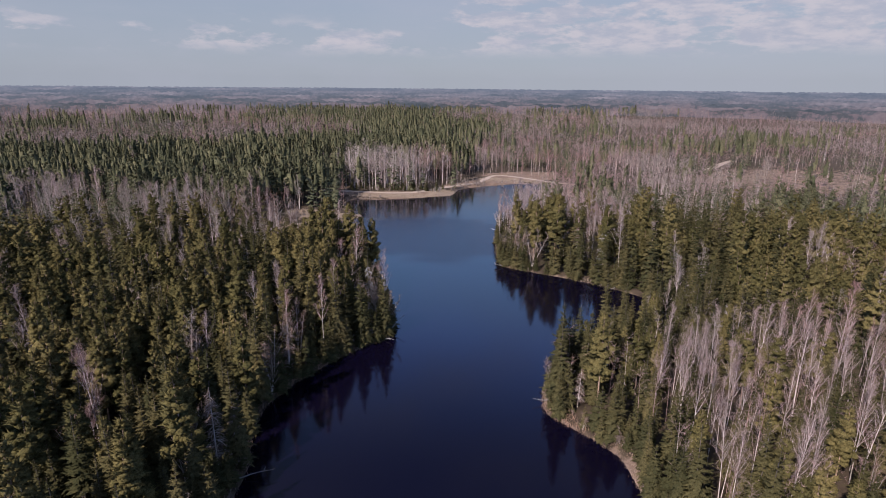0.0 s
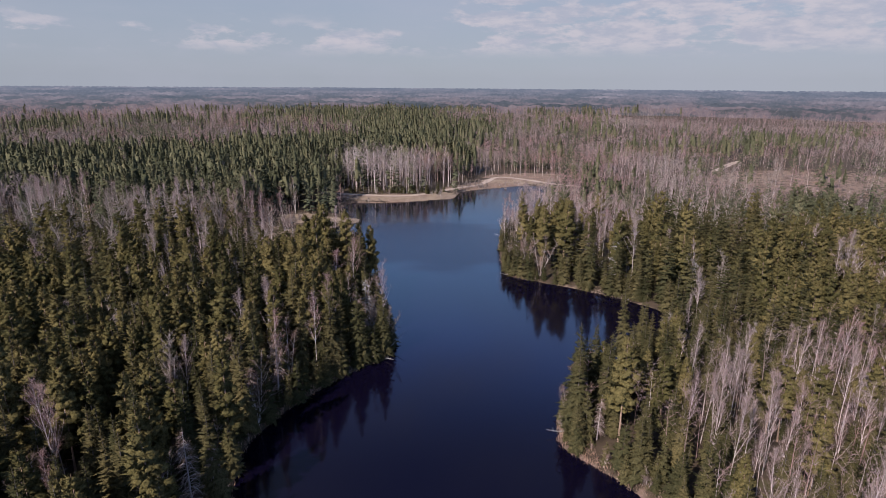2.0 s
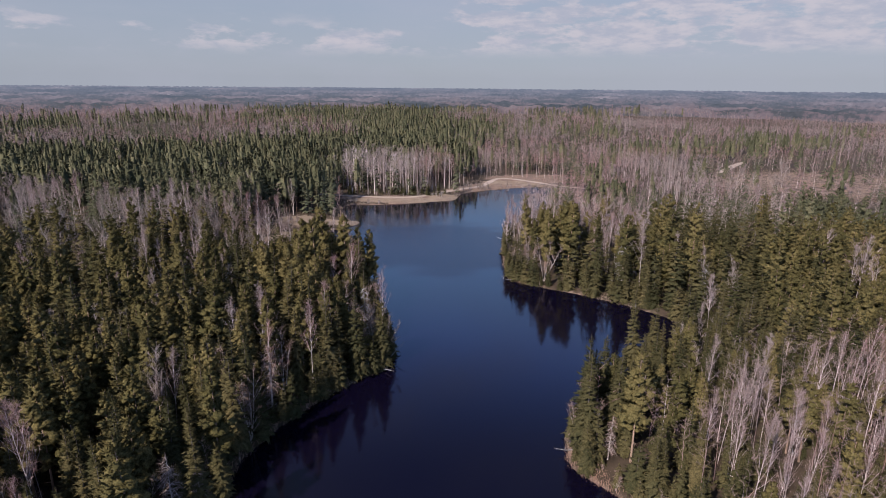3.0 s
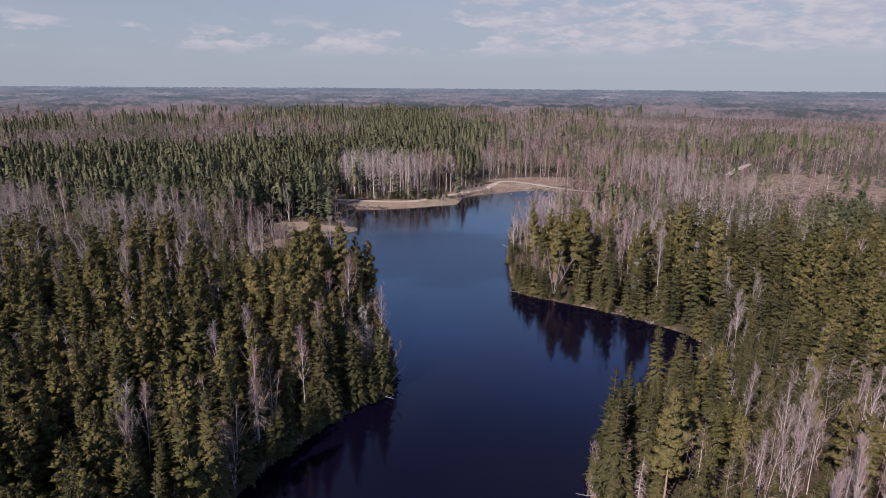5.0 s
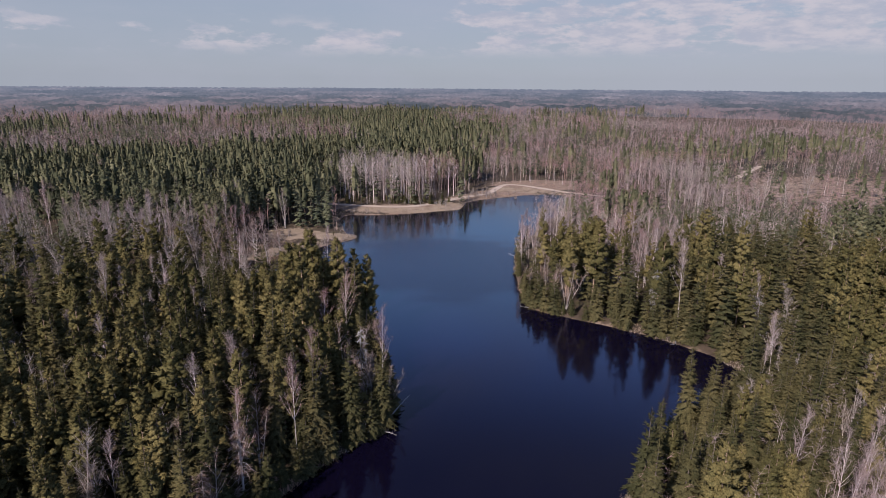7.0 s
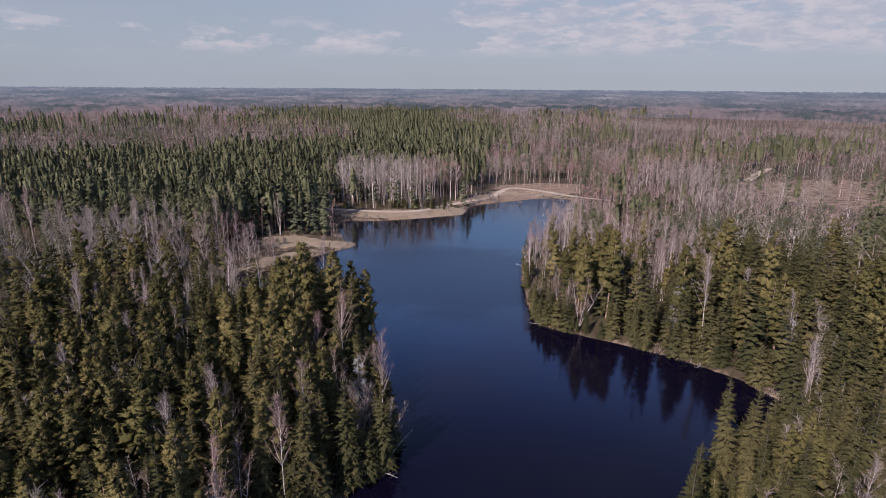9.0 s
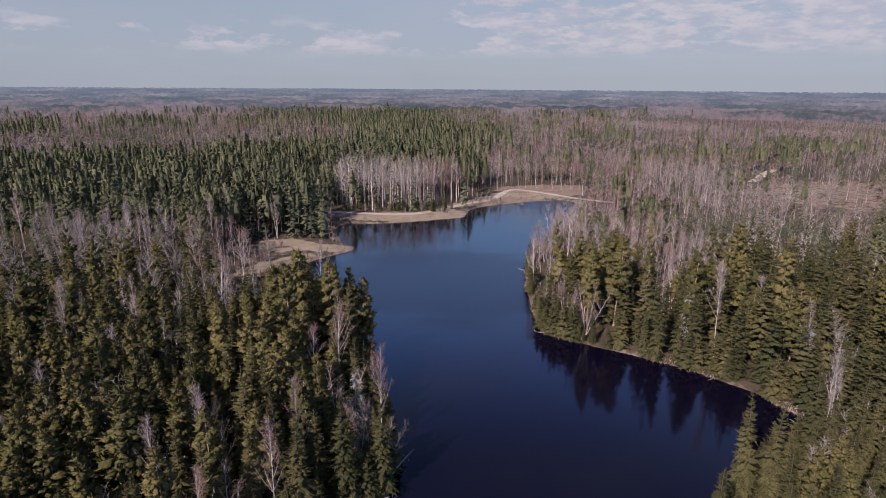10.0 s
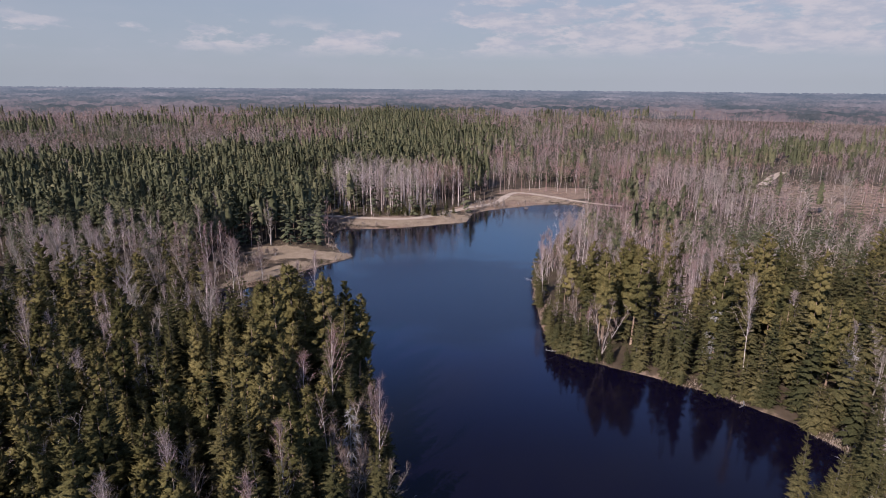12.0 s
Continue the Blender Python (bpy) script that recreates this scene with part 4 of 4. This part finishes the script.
def bare_stand(x, y, z, h, r, per, thick, stem_w, limb=9):
    n = len(x)
    base = np.stack([x, y, z], 1)
    lean = r.normal(0, 0.03, (n, 3)) + (0, 0, 1)
    h = h * 0.92
    sv, sf = slivers(base, lean, around(r, n), h * 0.98, np.full(n, stem_w) * r.uniform(0.7, 1.3, n))
    u = r.random((n, limb))
    a = r.uniform(0, 2 * np.pi, (n, limb))
    d = np.stack([np.cos(a) * 0.58, np.sin(a) * 0.58, np.full_like(a, 0.78)], -1) + r.normal(0, 0.1, (n, limb, 3))
    c = base[:, None] + lean[:, None] * (h[:, None] * (0.35 + 0.58 * u))[..., None]
    l = h[:, None] * 0.30 * (1.05 - 0.75 * u) * r.uniform(0.7, 1.2, (n, limb))
    lv, lf = slivers(c.reshape(-1, 3), d.reshape(-1, 3), r.normal(0, 1, (n * limb, 3)), l.ravel(), np.full(n * limb, stem_w * 0.33))
    k = r.integers(0, limb, (n, per))
    f = r.uniform(0.1, 1.0, (n, per))
    row = np.arange(n)[:, None]
    p = c[row, k] + d[row, k] * (l[row, k] * f)[..., None]
    b = r.uniform(0, 2 * np.pi, (n, per))
    q = d[row, k] * 0.5 + np.stack([np.cos(b) * 0.75, np.sin(b) * 0.75, r.normal(0.1, 0.35, b.shape)], -1)
    tv, tf = slivers(p.reshape(-1, 3), q.reshape(-1, 3), r.normal(0, 1, (n * per, 3)), (h[:, None] * 0.075 * r.uniform(0.6, 1.3, (n, per))).ravel(), thick * r.uniform(0.7, 1.4, n * per))
    v, fc = joined([(sv, sf), (lv, lf), (tv, tf)])
    pale = (r.random(n) > (0.6 if limb > 12 else 0.35 if limb > 8 else 0.16)).astype(int)        # darker stems among the white ones
    idx = np.concatenate([pale, np.repeat(pale, limb) if limb > 12 else np.ones(len(lf), int), np.ones(len(tf), int)])
    tree = np.concatenate([np.arange(n), np.repeat(np.arange(n), limb), np.repeat(np.arange(n), per)])
    return v, fc, idx, r.random(n)[tree], np.zeros((len(fc), 3))


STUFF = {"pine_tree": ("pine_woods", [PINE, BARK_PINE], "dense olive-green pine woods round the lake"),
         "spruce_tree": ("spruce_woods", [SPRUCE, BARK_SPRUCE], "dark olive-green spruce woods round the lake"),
         "old_pine": ("far_pine_woods", [PINE_HAZED, BARK_PINE], "dense grey-green old pine woods beyond the lake"),
         "old_spruce": ("far_spruce_woods", [SPRUCE_HAZED, BARK_SPRUCE], "dark grey-green spruce woods beyond the lake"),
         "birch_tree": ("birch_woods", [BARK_BIRCH, TWIG_BIRCH], "leafless purplish-grey birch woods with pale stems"),
         "alder_tree": ("alder_woods", [BARK_ALDER, TWIG_ALDER], "leafless grey alder woods and thickets")}
heap = {k: [] for k in STUFF}


def fill_stand(x, y, z, h, pick, r, detail):
    grade, per_b, thick, stem_w, limb = detail
    for k, kind in enumerate(SPECIES):
        m = pick == k
        if not m.any():
            continue
        if k < 2:
            # past this distance the needles with painted haze take over
            hazed = np.hypot(x, y) + 18 * field(x, y, 40, 17) > 232
            for m, name in ((m & ~hazed, kind), (m & hazed, ("old_pine", "old_spruce")[k])):
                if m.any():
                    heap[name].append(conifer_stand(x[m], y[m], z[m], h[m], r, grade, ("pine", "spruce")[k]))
        else:
            heap[kind].append(bare_stand(x[m], y[m], z[m], h[m], r, per_b, thick, stem_w * (1 if k == 2 else 0.8), limb))


fill_stand(*thicket, r, (0, 100, 0.030, 0.14, 12))
fill_stand(*low_trees, r, (0, 70, 0.030, 0.14, 12))
rest = ~single
close = rest & (y < 240) & (np.abs(x) < 150)
fill_stand(x[close], y[close], z[close], tall[close], pick[close], r, (0, 110, 0.042, 0.19, 14))
mid = rest & ~close
fill_stand(x[mid], y[mid], z[mid], tall[mid], pick[mid], r, (1, 70, 0.085, 0.15, 9))


bx, by = seats(-48, 9, 307, 336, 2.5, r)
bsd = inland(bx, by)
k = free_ground(bx, by, bsd) & (by > 306 + 0.25 * np.maximum(bx, 0)) & (r.random(len(bx)) < 0.5)
bx, by, bsd = bx[k], by[k], bsd[k]
fill_stand(bx, by, ground_height(bx, by, bsd), r.normal(23.5, 1.6, len(bx)), np.full(len(bx), 2), r, (1, 85, 0.045, 0.30, 14))


# woods beside and behind the flight line
ox, oy = seats(-190, 190, -150, 100, 6.0, r)
osd = inland(ox, oy)
k = (osd > 1.5) & ~in_sight(ox, oy)
ox, oy, osd = ox[k], oy[k], osd[k]
omix, ofill, otall = stand_at(ox, oy)
fill_stand(ox, oy, ground_height(ox, oy, osd), otall * r.normal(1, 0.1, len(ox)), (r.random(len(ox))[:, None] > np.cumsum(omix, 1)).sum(1).clip(0, 3), r, (2, 20, 0.12, 0.24, 9))


def far_woods(y0, y1, gap, reach, detail, seed):
    r = np.random.default_rng(seed)
    x, y = seats(-reach, reach, y0, y1, gap, r)
    k = in_sight(x, y) & (np.hypot(x, y) < 1185)
    x, y = x[k], y[k]
    sd = np.full(len(x), 300.0)
    mix, fill, tall = stand_at(x, y)
    open_field = straw_at(x, y, sd) > 0.5
    k = (r.random(len(x)) < fill) & ~open_field
    for c in TRACKS[1:]:
        for p in c[::2]:
            k &= np.hypot(x - p[0], y - p[1]) > 3.6
    x, y, mix, tall = x[k], y[k], mix[k], tall[k]
    pick = kinds_at(x, y, mix, r)
    tall = tall * np.clip(r.normal(0.96, 0.12, len(x)), 0.65, 1.35) * (0.82 + 0.36 * field(x, y, 70, 19))
    fill_stand(x, y, ground_height(x, y, np.full(len(x), 300.0)), tall, pick, r, detail)


far_woods(432, 900, 6.2, 800, (2, 26, 0.21, 0.13, 3), 31)
far_woods(900, 1190, 8.5, 1050, (3, 14, 0.46, 0.2, 2), 32)

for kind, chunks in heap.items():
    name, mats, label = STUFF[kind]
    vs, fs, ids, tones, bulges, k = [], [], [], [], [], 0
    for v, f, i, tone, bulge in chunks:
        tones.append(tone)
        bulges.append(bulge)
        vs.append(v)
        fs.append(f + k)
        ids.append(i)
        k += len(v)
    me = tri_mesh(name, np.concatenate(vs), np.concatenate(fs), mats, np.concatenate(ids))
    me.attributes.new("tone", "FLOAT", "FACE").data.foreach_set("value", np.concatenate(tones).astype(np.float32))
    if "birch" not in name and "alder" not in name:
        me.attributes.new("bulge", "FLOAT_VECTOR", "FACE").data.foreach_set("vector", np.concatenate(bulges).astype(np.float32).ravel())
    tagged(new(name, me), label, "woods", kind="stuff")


# ---- single things by the water ----
def at_place(kind, x, y, h, r, tilt=2.0):
    sd = inland([x], [y])
    return plant(kind, x, y, float(ground_height([x], [y], sd)[0]), h, r, tilt)


r = np.random.default_rng(6)
for k in range(9):                               # thicket at the edge of the clearing
    at_place("shrub", -58 + r.normal(0, 2.6), 236 + r.normal(0, 4.5), r.uniform(2.2, 4.2), r, 5)

LARCHES = ((-25.5, 104, 12.5), (-28.5, 75, 9), (-27, 78, 10), (-28.5, 99, 10), (27.5, 93, 8), (66, 141, 7))
r = np.random.default_rng(5)
for px, py, ph in ((52, 168.5, 11), (46, 170, 9), (-13.5, 131, 13), (-30, 118, 12), (68, 152, 12)):
    at_place("dead_spruce", px, py, ph, r)
for px, py, ph in LARCHES:
    at_place("larch_tree", px, py, ph, r)
# undergrowth below the tall birches of the far shore
for k in range(60):
    at_place("young_spruce", r.uniform(-46, 5), 305.5 + r.uniform(0, 7), r.uniform(1.8, 5.0), r)
# broad bare aspens behind the first trees
for px, py, ph in ((-93, 178, 22), (-110, 206, 19), (-92, 200, 18), (-86, 208, 18), (-67, 194, 19), (-61, 193, 18), (-65, 177, 17), (-51, 178, 16), (-78, 256, 18), (-114, 195, 19), (-131, 200, 20), (-118, 224, 18), (-122, 229, 17), (-108, 219, 17), (-135, 214, 18), (-146, 222, 18), (-100, 210, 16), (-76, 205, 17), (-71, 212, 18), (-81, 217, 17), (-58, 213, 16), (-255, 392, 20), (-247, 396, 21), (-262, 398, 19), (-241, 392, 19),
                   (-103, 172, 17), (51, 226, 18), (63, 220, 18), (51, 209, 17), (130, 332, 18), (135, 276, 19), (138, 264, 18), (170, 300, 17), (190, 330, 18)):
    at_place("aspen_tree", px, py, ph, r)
# young spruces on the banks
for k in r.permutation(len(shore)):
    for j in range(2 if shore[k][0] > -6 or shore[k][1] > 130 else 4):
        px, py = shore[k] + r.normal(0, 2.0, 2)
        sd = inland([px], [py])[0]
        if 52 < py < 262 and 0.25 < sd < 4.0 and sand_at(np.array([px]), np.array([py]), sd)[0] < 0.3 and not (px < -27 and py > 196):
            at_place("young_spruce", px, py, r.uniform(3.0, 9.0), r)
for px, py, ph in ((-9.3, 123.5, 9), (-8.6, 127.5, 10), (-10, 132, 10), (-29, 86, 8), (-28.5, 97, 10), (24, 99, 8), (24.5, 186, 8), (26, 214, 9), (64, 131, 7)):
    at_place("alder_tree", px, py, ph, r, 6)
# shrubs along the banks
for k in r.permutation(len(shore)):
    px, py = shore[k] + r.normal(0, 2.2, 2)
    sd = inland([px], [py])[0]
    if py < 55 or not 0.4 < sd < 3.5 or sand_at(np.array([px]), np.array([py]), sd)[0] > 0.5:
        continue
    at_place("shrub", px, py, r.uniform(1.2, 3.0), r, 5)
for k in range(90):
    px, py = -26 + r.uniform(-3, 3), r.uniform(58, 104)
    if 0.2 < inland([px], [py])[0] < 2.6:
        at_place("shrub", px, py, r.uniform(1.0, 2.6), r, 5)
for px, py, sx, sy, m in ((-72, 243, 5, 12, 30), (-65, 222, 5, 6, 26), (20, 327, 7, 3, 22), (-16, 303, 20, 1.2, 12)):
    for k in range(m):
        at_place("shrub", px + r.normal(0, sx), py + r.normal(0, sy), r.uniform(2.0, 4.5), r, 5)


def build_bank_grass():
    """Dry sedge and straw along the waterline, on the beaches and over the woodland clearing."""
    r = np.random.default_rng(9)
    k = r.integers(0, len(shore), 90000)
    f = r.random((len(k), 1))
    p = shore[k] * (1 - f) + shore[(k + 1) % len(shore)] * f + r.normal(0, 1.6, (len(k), 2))
    p = p[(p[:, 1] > 50) & (r.random(len(p)) < (1.6 * (field(p[:, 0], p[:, 1], 5, 17) - 0.3)))]
    sd = inland(p[:, 0], p[:, 1])
    p = p[(sd > -0.5) & (sd < 3)]
    tall = r.uniform(0.25, 0.85, len(p))
    for x0, x1, y0, y1, n, low, high in ((-76, -34, 212, 262, 9000, 0.2, 0.6), (-50, 22, 284, 316, 12000, 0.2, 0.6), (6, 66, 318, 368, 9000, 0.3, 0.8), (150, 305, 285, 410, 22000, 0.5, 1.3)):
        q = np.stack([r.uniform(x0, x1, n), r.uniform(y0, y1, n)], 1)
        w = np.maximum(straw_at(q[:, 0], q[:, 1], np.full(n, 9.0)), 0.8 * sand_at(q[:, 0], q[:, 1], np.full(n, 9.0)))
        q = q[(r.random(n) < w * (1.9 * (field(q[:, 0], q[:, 1], 4.5, 18) - 0.28)))]
        for c in TRACKS:
            q = q[np.hypot(q[:, :1] - c[:, 0], q[:, 1:] - c[:, 1]).min(1) > 1.6]
        q = q[inland(q[:, 0], q[:, 1]) > 0.3]
        p, tall = np.concatenate([p, q]), np.append(tall, r.uniform(low, high, len(q)))
    sd = inland(p[:, 0], p[:, 1])
    z = np.maximum(ground_height(p[:, 0], p[:, 1], sd), -0.15)
    n = len(p)
    v, f = slivers(np.stack([p[:, 0], p[:, 1], z - 0.03], 1), r.normal(0, 0.4, (n, 3)) + (0, 0, 1), around(r, n), tall, 0.12 * tall + 0.04)
    tagged(new("bank_grass", tri_mesh("bank_grass", v, f, [STRAW])), "dry straw-coloured sedge along the waterline and beaches", "grass", kind="stuff")


build_bank_grass()


def build_log(x, y, length, heading, rise, girth, material_, name, label, category):
    """A fallen or leaning trunk with a few broken branch stubs."""
    r = np.random.default_rng(int(abs(x * 31 + y * 7)))
    a = radians(heading)
    d = np.array([math.cos(a), math.sin(a), 0.0])
    t = np.linspace(0, 1, 7)
    path = d * (t * length)[:, None] + np.stack([0.1 * length * np.sin(t * 3) * -d[1], 0.1 * length * np.sin(t * 3) * d[0], rise * t**1.4], 1)
    root = new(name)
    root.empty_display_size = 0.3
    stem_part = new("trunk", tri_mesh("trunk", *tube(path, girth * (1 - 0.8 * t), 7), [material_], smooth=True))
    stem_part.parent = root
    for k in range(7):
        f = r.uniform(0.25, 1.0)
        p = np.array([np.interp(f, t, path[:, i]) for i in range(3)])
        q = unit(d * 0.6 + r.normal(0, 0.6, 3) + (0, 0, 0.35))
        stub = new("branch", tri_mesh("branch", *tube([p, p + q * r.uniform(0.4, 1.3)], [girth * 0.25, 0.008], 3), [material_], smooth=True))
        stub.parent = root
    sd = inland([x], [y])
    root.matrix_basis = pose(x, y, float(ground_height([x], [y], sd)[0]) + girth * 0.4)
    tagged(root, label, category, "fallen trunks on the banks")


LOG = "pale fallen trunk leaning out over the dark water"
for px, py, pl, ph, pr, pg in ((-25.6, 74, 4.5, 10, 0.9, 0.10), (-8.6, 124.5, 5.0, 40, 3.2, 0.12), (-9.5, 121.8, 3.5, -35, 0.5, 0.09), (24.2, 176.8, 4.0, 205, 0.8, 0.10),
                               (52.8, 156.6, 4.5, 232, 0.7, 0.11), (60.2, 147.5, 5.0, 60, 5.0, 0.13), (23.4, 96, 3.5, 190, 0.6, 0.09), (60.5, 138, 4.5, 190, 2.6, 0.10), (26.8, 221, 4.0, 170, 1.0, 0.10)):
    build_log(px, py, pl, ph, pr, pg, DEADWOOD, "fallen_trunk", LOG, "fallen trunk")


def build_stump(x, y, h, girth):
    """A charred stump with root flare and a ragged top."""
    r = np.random.default_rng(3)
    t = np.array([0, 0.12, 0.35, 0.8, 1.0])
    v, f = tube(np.stack([0 * t, 0 * t, t * h - 0.05], 1), girth * np.array([1.6, 1.15, 1.0, 0.92, 0.8]), 12)
    v[-12:, 2] += r.uniform(-0.12, 0.14, 12)
    v[:12, :2] *= r.uniform(0.85, 1.3, (12, 1))
    top = np.append(v, [[0, 0, h * 0.88]], 0)
    n = len(v) - 12
    cap = np.stack([n + np.arange(12), n + (np.arange(12) + 1) % 12, np.full(12, len(v))], 1)
    ob = new("tree_stump", tri_mesh("tree_stump", top, np.concatenate([f, cap]), [BARK_SPRUCE], smooth=False))
    ob.matrix_basis = pose(x, y, float(ground_height([x], [y], inland([x], [y]))[0]))
    tagged(ob, "dark weathered tree stump standing on the sandy clearing", "tree stump")


build_stump(-58.5, 247, 1.1, 0.42)
